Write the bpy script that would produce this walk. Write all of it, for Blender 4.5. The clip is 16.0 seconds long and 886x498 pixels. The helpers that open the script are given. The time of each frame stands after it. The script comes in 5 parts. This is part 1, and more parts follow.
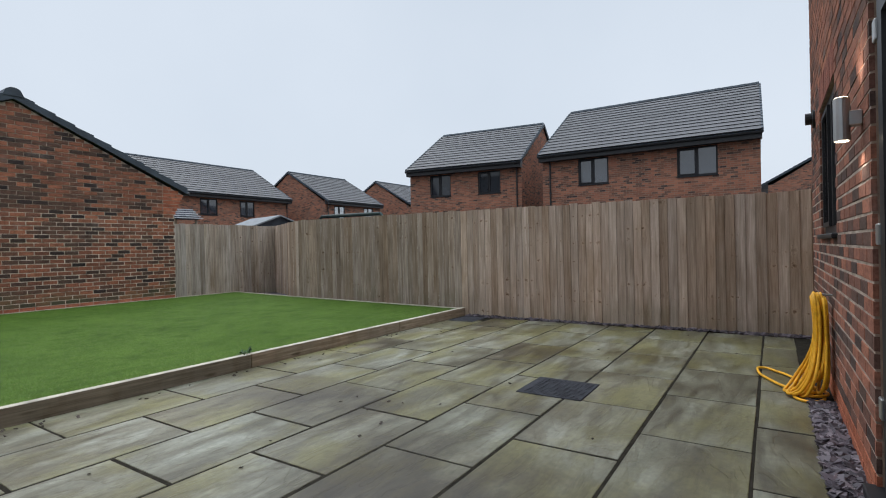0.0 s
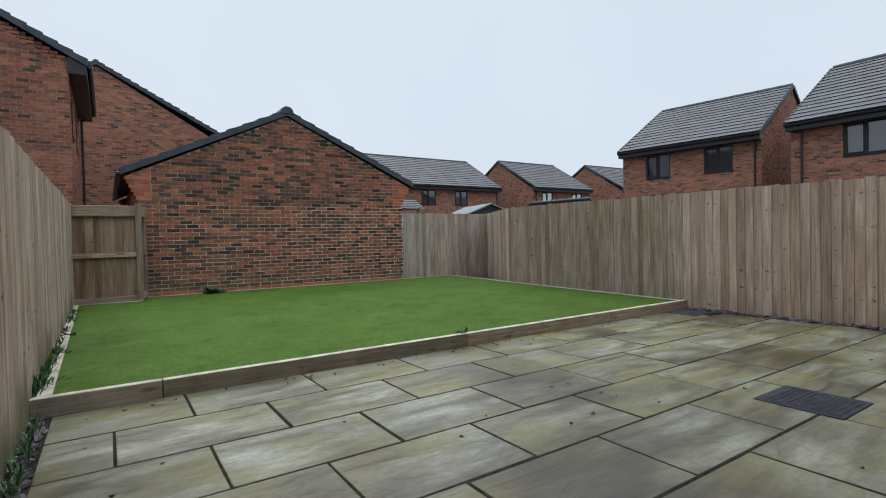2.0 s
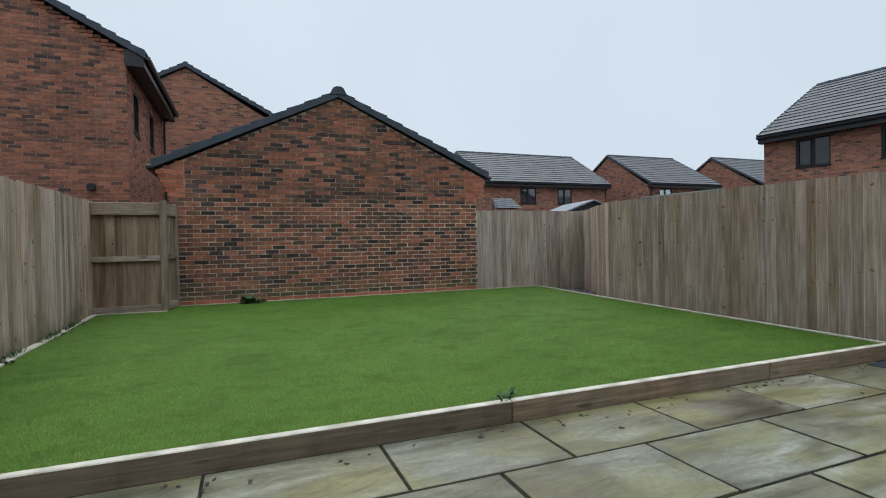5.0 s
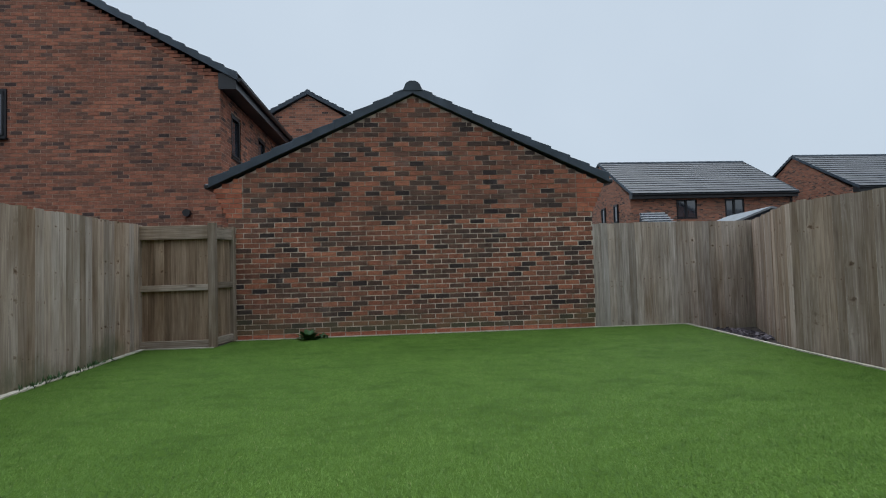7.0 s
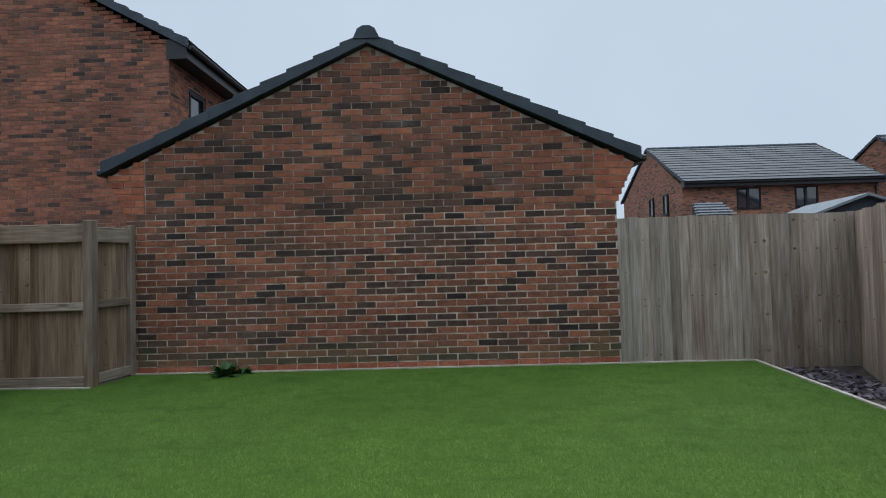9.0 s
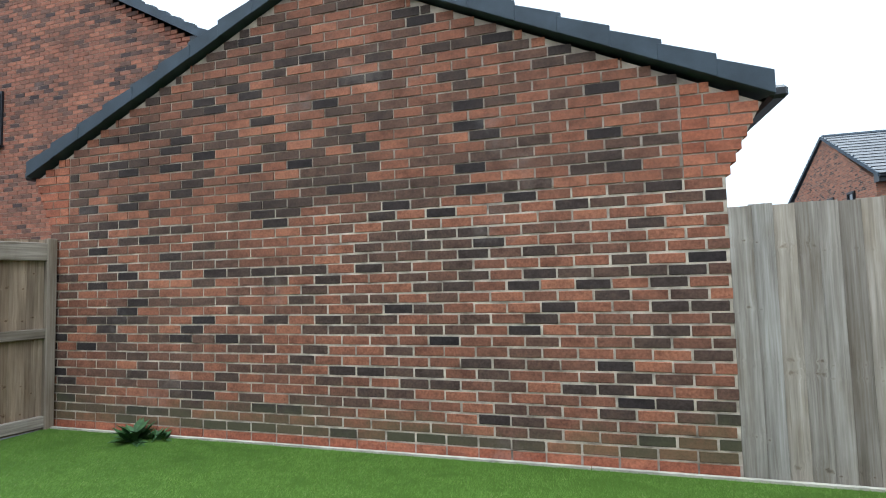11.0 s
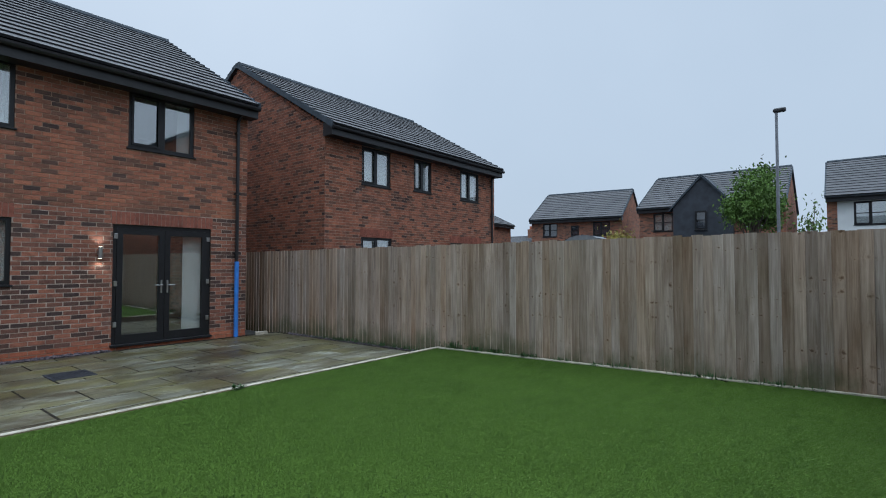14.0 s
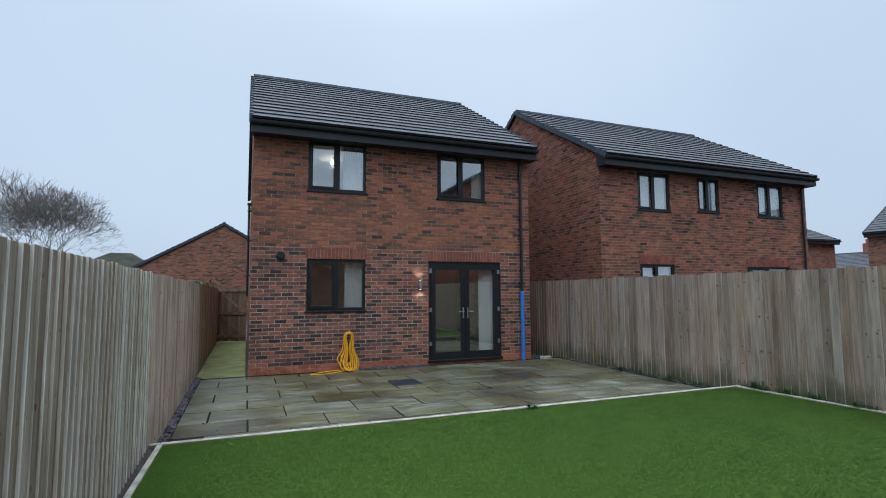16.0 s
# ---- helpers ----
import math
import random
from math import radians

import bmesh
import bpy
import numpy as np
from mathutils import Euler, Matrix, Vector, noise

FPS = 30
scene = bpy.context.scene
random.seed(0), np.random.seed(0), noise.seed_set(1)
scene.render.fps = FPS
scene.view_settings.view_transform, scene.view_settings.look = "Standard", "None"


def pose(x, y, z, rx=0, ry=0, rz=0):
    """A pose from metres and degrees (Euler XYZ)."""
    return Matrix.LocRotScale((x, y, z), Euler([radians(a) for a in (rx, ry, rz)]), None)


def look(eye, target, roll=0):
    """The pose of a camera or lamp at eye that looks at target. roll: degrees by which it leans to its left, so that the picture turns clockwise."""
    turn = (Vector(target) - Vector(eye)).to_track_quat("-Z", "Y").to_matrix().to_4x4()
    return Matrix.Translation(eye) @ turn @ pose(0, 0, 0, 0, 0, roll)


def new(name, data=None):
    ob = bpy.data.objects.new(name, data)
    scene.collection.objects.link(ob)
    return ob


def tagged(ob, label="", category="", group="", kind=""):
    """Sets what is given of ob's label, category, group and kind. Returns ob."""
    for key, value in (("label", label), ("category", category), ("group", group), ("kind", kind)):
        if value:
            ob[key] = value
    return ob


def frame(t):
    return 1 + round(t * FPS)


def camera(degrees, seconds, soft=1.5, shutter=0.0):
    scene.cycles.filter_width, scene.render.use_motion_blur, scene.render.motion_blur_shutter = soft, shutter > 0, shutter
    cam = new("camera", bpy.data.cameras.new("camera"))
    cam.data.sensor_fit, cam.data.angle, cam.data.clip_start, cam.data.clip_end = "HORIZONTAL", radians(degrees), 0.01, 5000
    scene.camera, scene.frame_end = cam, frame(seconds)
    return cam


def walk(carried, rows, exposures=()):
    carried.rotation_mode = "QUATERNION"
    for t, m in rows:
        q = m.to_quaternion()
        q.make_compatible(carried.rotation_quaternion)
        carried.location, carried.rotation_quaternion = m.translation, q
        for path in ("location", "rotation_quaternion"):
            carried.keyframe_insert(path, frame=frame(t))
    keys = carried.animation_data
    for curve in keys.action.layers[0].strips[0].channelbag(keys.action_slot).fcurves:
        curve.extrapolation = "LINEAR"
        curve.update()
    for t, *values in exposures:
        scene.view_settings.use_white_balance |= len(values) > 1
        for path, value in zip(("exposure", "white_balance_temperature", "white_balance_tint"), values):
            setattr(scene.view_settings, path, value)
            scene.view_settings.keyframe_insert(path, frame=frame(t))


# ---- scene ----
cam = camera(82.6, 16.0, soft=1.05)
PATH = [
    (0, (-0.265, 0.361, 1.158), (1.411, 1.453, 1.152), -1.2),
    (0.5, (-0.246, 0.364, 1.148), (1.306, 1.626, 1.135), -1.4),
    (1, (-0.287, 0.363, 1.161), (1.135, 1.769, 1.138), -1.4),
    (1.5, (-0.268, 0.367, 1.154), (0.989, 1.922, 1.123), -1.5),
    (2, (-0.299, 0.368, 1.161), (0.809, 2.033, 1.119), -1.3),
    (2.5, (-0.296, 0.392, 1.165), (0.685, 2.134, 1.109), -1.3),
    (3, (-0.091, 0.548, 1.186), (0.796, 2.339, 1.116), -1.1),
    (3.5, (0.165, 0.811, 1.199), (1.023, 2.616, 1.13), -1.1),
    (4, (0.543, 1.108, 1.21), (1.368, 2.929, 1.144), -1.2),
    (4.2, (0.691, 1.267, 1.193), (1.5, 3.095, 1.127), -1.0),
    (6.3, (2.272, 2.87, 1.162), (2.726, 4.817, 1.226), -1.8),
    (6.5, (2.397, 3.047, 1.181), (2.777, 5.01, 1.252), -1.7),
    (7, (2.764, 3.539, 1.181), (2.922, 5.531, 1.254), -1.6),
    (7.5, (3.095, 4.012, 1.206), (3.104, 6.011, 1.273), -1.6),
    (8, (3.421, 4.572, 1.215), (3.383, 6.57, 1.278), -1.6),
    (8.5, (3.617, 5.086, 1.303), (3.583, 7.085, 1.351), -1.5),
    (8.7, (3.699, 5.262, 1.343), (3.675, 7.261, 1.389), -1.5),
    (10.8, (4.817, 7.57, 1.418), (4.398, 9.522, 1.536), -1.6),
    (11, (4.905, 7.79, 1.399), (4.348, 9.707, 1.522), -1.5),
    (11.5, (5.053, 8.331, 1.409), (4.061, 10.063, 1.525), -1.4),
    (12, (5.209, 8.802, 1.457), (3.786, 10.203, 1.567), -1.4),
    (12.5, (5.339, 9.207, 1.468), (3.523, 10.038, 1.571), -1.4),
    (13, (5.463, 9.501, 1.501), (3.471, 9.638, 1.613), -0.5),
    (13.5, (5.609, 9.815, 1.483), (3.77, 9.035, 1.579), -0.0),
    (14, (5.922, 10.126, 1.5), (4.354, 8.886, 1.565), 0.0),
    (14.5, (6.082, 10.356, 1.548), (4.846, 8.784, 1.597), -0.0),
    (15, (6.204, 10.439, 1.581), (5.264, 8.675, 1.652), -0.2),
    (15.5, (6.257, 10.452, 1.584), (5.441, 8.631, 1.722), -0.3),
    (16, (6.264, 10.428, 1.587), (5.541, 8.571, 1.753), -0.3),
]
EXPOSURES = [(0, -0.05, 6500, 10), (3.5, 0.0, 6450, 8), (6.5, -0.22, 6250, 7), (8.7, -0.32, 6050, 7), (10.8, 0.65, 6000, 5), (11.1, 0.95, 5950, 4), (11.5, 1.35, 5950, 4), (12.0, 1.0, 5950, 4), (12.5, 0.16, 5980, 7), (13, -0.18, 5950, 6), (13.5, -0.33, 5850, 6), (14, -0.33, 5820, 6), (14.5, -0.18, 5800, 6), (16, -0.25, 5750, 6)]
walk(cam, [(t, look(eye, target, roll)) for t, eye, target, roll in PATH], EXPOSURES)

# ---- world, sun, exposure ----
world = bpy.data.worlds.new("overcast")
scene.world = world
world.use_nodes = True
wn, wl = world.node_tree.nodes, world.node_tree.links
wn.clear()
sky = wn.new("ShaderNodeTexSky")
sky.sky_type = "NISHITA"
sky.sun_disc = False
sky.sun_elevation, sky.sun_rotation = radians(55), radians(200)
sky.dust_density, sky.air_density = 6.0, 1.0
bg_sky = wn.new("ShaderNodeBackground")
bg_sky.inputs["Strength"].default_value = 0.012
bg_cloud = wn.new("ShaderNodeBackground")
bg_cloud.inputs["Strength"].default_value = 1.08
wtc = wn.new("ShaderNodeTexCoord")
wnoise = wn.new("ShaderNodeTexNoise")
wnoise.inputs["Scale"].default_value = 1.6
wnoise.inputs["Detail"].default_value = 4.0
wramp = wn.new("ShaderNodeValToRGB")
wramp.color_ramp.elements[0].position, wramp.color_ramp.elements[1].position = 0.3, 0.75
wramp.color_ramp.elements[0].color = (0.68, 0.765, 0.87, 1)
wramp.color_ramp.elements[1].color = (0.77, 0.85, 0.95, 1)
wadd = wn.new("ShaderNodeAddShader")
wout = wn.new("ShaderNodeOutputWorld")
wl.new(wtc.outputs["Generated"], wnoise.inputs["Vector"])
wl.new(wnoise.outputs["Fac"], wramp.inputs["Fac"])
wsep = wn.new("ShaderNodeSeparateXYZ")
wl.new(wtc.outputs["Generated"], wsep.inputs[0])
wzen = wn.new("ShaderNodeMapRange")
wzen.interpolation_type = "SMOOTHSTEP"
wzen.inputs["From Min"].default_value, wzen.inputs["From Max"].default_value = 0.46, 1.0
wzen.inputs["To Min"].default_value, wzen.inputs["To Max"].default_value = 0.87, 3.5
wl.new(wsep.outputs["Z"], wzen.inputs["Value"])
wmul = wn.new("ShaderNodeVectorMath")
wmul.operation = "SCALE"
wl.new(wramp.outputs["Color"], wmul.inputs[0])
wl.new(wzen.outputs["Result"], wmul.inputs["Scale"])
wl.new(wmul.outputs["Vector"], bg_cloud.inputs["Color"])
wl.new(sky.outputs["Color"], bg_sky.inputs["Color"])
wl.new(bg_sky.outputs[0], wadd.inputs[0])
wl.new(bg_cloud.outputs[0], wadd.inputs[1])
wl.new(wadd.outputs[0], wout.inputs["Surface"])

sun_data = bpy.data.lights.new("sun", "SUN")
sun_data.energy, sun_data.angle, sun_data.color = 0.8, radians(40), (1.0, 0.96, 0.9)
sun = new("sun", sun_data)
sun.matrix_world = look((10, 25, 25), (3, 5, 0))

# ---- materials ----


def mat(name, rough=0.8, metal=0.0, spec=0.3):
    m = bpy.data.materials.new(name)
    m.use_nodes = True
    b = m.node_tree.nodes["Principled BSDF"]
    b.inputs["Roughness"].default_value = rough
    b.inputs["Metallic"].default_value = metal
    b.inputs["Specular IOR Level"].default_value = spec
    return m, m.node_tree.nodes, m.node_tree.links, b


def ramp(nodes, links, fac, stops, interp="LINEAR"):
    r = nodes.new("ShaderNodeValToRGB")
    r.color_ramp.interpolation = interp
    while len(r.color_ramp.elements) < len(stops):
        r.color_ramp.elements.new(0.5)
    for e, (p, c) in zip(r.color_ramp.elements, stops):
        e.position, e.color = p, (*c, 1) if len(c) == 3 else c
    links.new(fac, r.inputs["Fac"])
    return r.outputs["Color"]


def noise_fac(nodes, links, scale, detail=4.0, vec=None, stretch=(1, 1, 1), rough=0.55, shift=None):
    n = nodes.new("ShaderNodeTexNoise")
    n.inputs["Scale"].default_value, n.inputs["Detail"].default_value, n.inputs["Roughness"].default_value = scale, detail, rough
    if vec is None:
        tc = nodes.new("ShaderNodeTexCoord")
        vec = tc.outputs["Object"]
    mp = nodes.new("ShaderNodeMapping")
    mp.inputs["Scale"].default_value = stretch
    links.new(vec, mp.inputs["Vector"])
    if shift is not None:
        links.new(shift, mp.inputs["Location"])
    links.new(mp.outputs["Vector"], n.inputs["Vector"])
    return n.outputs["Fac"]


def mix(nodes, links, fac, a, b, mode="MIX"):
    m = nodes.new("ShaderNodeMix")
    m.data_type, m.blend_type = "RGBA", mode
    for sock, v in ((m.inputs[0], fac), (m.inputs[6], a), (m.inputs[7], b)):
        if isinstance(v, (int, float)):
            sock.default_value = v
        elif isinstance(v, tuple):
            sock.default_value = (*v, 1)
        else:
            links.new(v, sock)
    return m.outputs[2]


def bump(nodes, links, b, height, strength=0.3, dist=0.01):
    n = nodes.new("ShaderNodeBump")
    n.inputs["Strength"].default_value, n.inputs["Distance"].default_value = strength, dist
    links.new(height, n.inputs["Height"])
    links.new(n.outputs["Normal"], b.inputs["Normal"])


def plain(name, color, rough=0.6, metal=0.0, spec=0.3, vary=0.15, scale=6.0, bumps=0.0):
    m, n, l, b = mat(name, rough, metal, spec)
    f = noise_fac(n, l, scale, 5)
    lo, hi = tuple(c * (1 - vary) for c in color), tuple(min(1, c * (1 + vary)) for c in color)
    l.new(ramp(n, l, f, [(0.3, lo), (0.7, hi)]), b.inputs["Base Color"])
    if bumps:
        bump(n, l, b, noise_fac(n, l, scale * 12, 3), bumps, 0.004)
    return m


BRICK = [(0.0, (0.036, 0.029, 0.029)), (0.1, (0.056, 0.042, 0.038)), (0.24, (0.09, 0.06, 0.048)), (0.42, (0.142, 0.079, 0.058)),
         (0.56, (0.203, 0.093, 0.062)), (0.82, (0.268, 0.111, 0.07)), (1.0, (0.35, 0.147, 0.089))]
BRICK_RED = [(0.0, (0.06, 0.044, 0.042)), (0.1, (0.13, 0.078, 0.062)), (0.3, (0.205, 0.1, 0.069)), (0.7, (0.28, 0.12, 0.079)), (1.0, (0.35, 0.15, 0.094))]
BRICK_OWN = [(0.0, (0.055, 0.041, 0.04)), (0.2, (0.092, 0.06, 0.051)), (0.4, (0.15, 0.08, 0.063)), (0.6, (0.222, 0.101, 0.073)), (1.0, (0.32, 0.14, 0.094))]
BRICK_ORANGE = [(0.0, (0.3, 0.102, 0.06)), (1.0, (0.43, 0.165, 0.098))]
BRICK_SOLDIER = [(0.0, (0.2, 0.078, 0.058)), (1.0, (0.275, 0.108, 0.078))]


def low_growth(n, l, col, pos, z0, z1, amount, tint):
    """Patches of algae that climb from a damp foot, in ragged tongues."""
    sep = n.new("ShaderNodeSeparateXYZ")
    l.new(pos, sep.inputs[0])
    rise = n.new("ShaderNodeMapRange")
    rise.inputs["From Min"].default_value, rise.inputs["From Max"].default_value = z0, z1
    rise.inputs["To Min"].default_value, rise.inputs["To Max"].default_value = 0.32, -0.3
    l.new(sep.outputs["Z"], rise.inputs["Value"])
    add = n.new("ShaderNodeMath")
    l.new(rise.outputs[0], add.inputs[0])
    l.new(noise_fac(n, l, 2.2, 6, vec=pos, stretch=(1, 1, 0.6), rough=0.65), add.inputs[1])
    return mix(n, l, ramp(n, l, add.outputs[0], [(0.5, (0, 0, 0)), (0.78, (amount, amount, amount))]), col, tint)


def brick_mat(name, stops, island=True, algae=0.0):
    m, n, l, b = mat(name, 0.9, 0, 0.15)
    if island:
        src = n.new("ShaderNodeNewGeometry").outputs["Random Per Island"]
    else:
        src = n.new("ShaderNodeObjectInfo").outputs["Random"]
    col = ramp(n, l, src, stops)
    geo = n.new("ShaderNodeNewGeometry")
    big = noise_fac(n, l, 0.9, 3, vec=geo.outputs["Position"])
    fine = noise_fac(n, l, 60, 4, vec=geo.outputs["Position"])
    col = mix(n, l, 0.55, col, ramp(n, l, big, [(0.3, (0.7, 0.64, 0.62)), (0.7, (1.2, 1.14, 1.1))]), "MULTIPLY")
    col = mix(n, l, 0.8, col, ramp(n, l, fine, [(0.3, (0.68, 0.66, 0.66)), (0.7, (1.28, 1.28, 1.28))]), "MULTIPLY")
    burn = noise_fac(n, l, 9.0, 4, vec=geo.outputs["Position"], stretch=(1, 1, 1.6), rough=0.65)
    col = mix(n, l, 0.75, col, ramp(n, l, burn, [(0.32, (0.55, 0.52, 0.52)), (0.5, (1.0, 1.0, 1.0)), (0.7, (1.28, 1.18, 1.1))]), "MULTIPLY")
    bloom = noise_fac(n, l, 1.3, 6, vec=geo.outputs["Position"], rough=0.7)
    col = mix(n, l, ramp(n, l, bloom, [(0.6, (0, 0, 0)), (0.78, (0.4, 0.4, 0.4))]), col, (0.36, 0.3, 0.27))
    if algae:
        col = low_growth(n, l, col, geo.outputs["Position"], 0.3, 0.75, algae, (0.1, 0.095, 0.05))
    l.new(col, b.inputs["Base Color"])
    bump(n, l, b, fine, 0.5, 0.004)
    return m


def brick_far_mat(name, stops):
    """Brickwork seen only from afar: courses along any upright wall of the house's own axes."""
    m, n, l, b = mat(name, 0.9, 0, 0.15)
    tc = n.new("ShaderNodeTexCoord")
    sep = n.new("ShaderNodeSeparateXYZ")
    l.new(tc.outputs["Object"], sep.inputs[0])
    add = n.new("ShaderNodeMath")
    l.new(sep.outputs["X"], add.inputs[0])
    l.new(sep.outputs["Y"], add.inputs[1])
    comb = n.new("ShaderNodeCombineXYZ")
    l.new(add.outputs[0], comb.inputs["X"])
    l.new(sep.outputs["Z"], comb.inputs["Y"])
    bt = n.new("ShaderNodeTexBrick")
    l.new(comb.outputs[0], bt.inputs["Vector"])
    for k, v in (("Scale", 1.0), ("Mortar Size", 0.006), ("Brick Width", 0.225), ("Row Height", 0.075), ("Bias", 0.0)):
        bt.inputs[k].default_value = v
    bt.inputs["Color1"].default_value, bt.inputs["Color2"].default_value, bt.inputs["Mortar"].default_value = (0, 0, 0, 1), (1, 1, 1, 1), (0.5, 0.5, 0.5, 1)
    col = ramp(n, l, bt.outputs["Color"], stops)
    big = noise_fac(n, l, 0.8, 3)
    col = mix(n, l, 0.5, col, ramp(n, l, big, [(0.3, (0.75, 0.7, 0.68)), (0.7, (1.2, 1.15, 1.1))]), "MULTIPLY")
    col = mix(n, l, bt.outputs["Fac"], col, (0.26, 0.185, 0.14))
    l.new(col, b.inputs["Base Color"])
    bump(n, l, b, bt.outputs["Fac"], -0.4, 0.008)
    return m


def math_node(n, l, op, a, b=None, c=None):
    m = n.new("ShaderNodeMath")
    m.operation = op
    for sock, v in zip(m.inputs, (a, b, c)):
        if v is None:
            continue
        if isinstance(v, (int, float)):
            sock.default_value = v
        else:
            l.new(v, sock)
    return m.outputs[0]


def wood_mat(name, lo, hi, green=0.0, grain=1.0, level=False, knots=True, hue=1.0):
    """Weathered sawn softwood. Boards stand upright, 0.125 wide from x = 0; level pieces run along x."""
    m, n, l, b = mat(name, 0.95, 0, 0.06)
    info = n.new("ShaderNodeObjectInfo")
    obj = n.new("ShaderNodeTexCoord").outputs["Object"]
    pos = n.new("ShaderNodeNewGeometry").outputs["Position"]
    rnd = info.outputs["Random"]
    off = n.new("ShaderNodeCombineXYZ")
    for k, v in (("X", 37.0), ("Y", 23.0), ("Z", 51.0)):
        l.new(math_node(n, l, "MULTIPLY", rnd, v), off.inputs[k])
    so = n.new("ShaderNodeSeparateXYZ")
    l.new(obj, so.inputs[0])
    vec, eye = obj, None
    if knots and not level:
        # boards cut from one log lie side by side, so that their knots stand in rows
        sp = n.new("ShaderNodeSeparateXYZ")
        l.new(pos, sp.inputs[0])
        along = math_node(n, l, "ADD", sp.outputs["X"], sp.outputs["Y"])
        log = math_node(n, l, "FLOOR", math_node(n, l, "MULTIPLY", along, 1.7))
        r2 = math_node(n, l, "FRACT", math_node(n, l, "MULTIPLY", rnd, 17.3))
        w = math_node(n, l, "ADD", math_node(n, l, "MULTIPLY_ADD", sp.outputs["Z"], 2.6, math_node(n, l, "MULTIPLY", log, 7.37)), math_node(n, l, "MULTIPLY", r2, 0.14))
        v1 = n.new("ShaderNodeTexVoronoi")
        v1.voronoi_dimensions = "1D"
        v1.inputs["Scale"].default_value, v1.inputs["Randomness"].default_value = 1.0, 0.9
        l.new(w, v1.inputs["W"])
        dz = math_node(n, l, "DIVIDE", v1.outputs["Distance"], 2.6 * 0.011)
        r3 = math_node(n, l, "FRACT", math_node(n, l, "MULTIPLY", rnd, 91.7))
        cx = math_node(n, l, "MULTIPLY_ADD", r3, 0.07, 0.03)
        dx = math_node(n, l, "DIVIDE", math_node(n, l, "SUBTRACT", so.outputs["X"], cx), 0.014)
        eye = math_node(n, l, "SQRT", math_node(n, l, "ADD", math_node(n, l, "MULTIPLY", dz, dz), math_node(n, l, "MULTIPLY", dx, dx)))
        ragged = noise_fac(n, l, 38, 3, vec=pos, rough=0.6)
        size = math_node(n, l, "MULTIPLY_ADD", r2, 2.4, 0.55)
        eye = math_node(n, l, "MULTIPLY", eye, math_node(n, l, "MULTIPLY", size, math_node(n, l, "MULTIPLY_ADD", ragged, 3.4, -0.7)))
        # the grain flows round each knot
        push = math_node(n, l, "DIVIDE", dx, math_node(n, l, "MULTIPLY_ADD", math_node(n, l, "MULTIPLY", eye, eye), 1.0, 2.0))
        bend = n.new("ShaderNodeCombineXYZ")
        l.new(math_node(n, l, "MULTIPLY_ADD", push, -0.03, so.outputs["X"]), bend.inputs["X"])
        l.new(so.outputs["Y"], bend.inputs["Y"])
        l.new(so.outputs["Z"], bend.inputs["Z"])
        vec = bend.outputs[0]
    f = noise_fac(n, l, 5.0, 6, vec=vec, stretch=(0.55, 9, 9) if level else (6, 6, 0.35), shift=off.outputs[0])
    col = ramp(n, l, f, [(0.28, lo), (0.52, tuple((p + q) / 2 for p, q in zip(lo, hi))), (0.75, hi)])
    # each board has aged differently: brown, straw or silver
    tone = ramp(n, l, rnd, [(0.0, (0.68, 0.64, 0.6)), (0.25, (0.92, 0.88, 0.84)), (0.6, (1.03, 1.02, 1.02)), (1.0, (1.27, 1.27, 1.27))])
    col = mix(n, l, 0.9, col, tone, "MULTIPLY")
    r4 = math_node(n, l, "FRACT", math_node(n, l, "MULTIPLY", rnd, 43.1))
    zone = noise_fac(n, l, 1.1, 3, vec=pos, stretch=(1, 1, 0.35))
    age = math_node(n, l, "MULTIPLY_ADD", r4, 0.45, math_node(n, l, "MULTIPLY", zone, 0.75))
    col = mix(n, l, 0.8 * hue, col, ramp(n, l, age, [(0.3, (1.07, 0.94, 0.83)), (0.55, (1.01, 0.98, 0.97)), (0.8, (0.94, 0.98, 1.06))]), "MULTIPLY")
    blot = noise_fac(n, l, 1.6, 5, vec=obj, stretch=(3, 3, 0.8), shift=off.outputs[0], rough=0.6)
    col = mix(n, l, 0.75, col, ramp(n, l, blot, [(0.3, (0.7, 0.64, 0.56)), (0.5, (1, 1, 1)), (0.68, (1.14, 1.14, 1.14))]), "MULTIPLY")
    fine = noise_fac(n, l, 30, 4, vec=vec, stretch=(0.08, 4, 4) if level else (4, 4, 0.08), shift=off.outputs[0])
    col = mix(n, l, 0.7, col, ramp(n, l, fine, [(0.35, (0.76, 0.74, 0.71)), (0.6, (1.1, 1.1, 1.1))]), "MULTIPLY")
    if eye is not None:
        ring = ramp(n, l, math_node(n, l, "DIVIDE", eye, 4.0), [(0.08, (0.36, 0.29, 0.24)), (0.2, (0.6, 0.52, 0.45)), (0.34, (0.98, 0.96, 0.94)), (0.5, (1.07, 1.06, 1.05)), (1.0, (1, 1, 1))])
        some = ramp(n, l, noise_fac(n, l, 1.3, 3, vec=pos, rough=0.6), [(0.4, (0.05, 0.05, 0.05)), (0.56, (0.95, 0.95, 0.95))])
        col = mix(n, l, some, col, ring, "MULTIPLY")
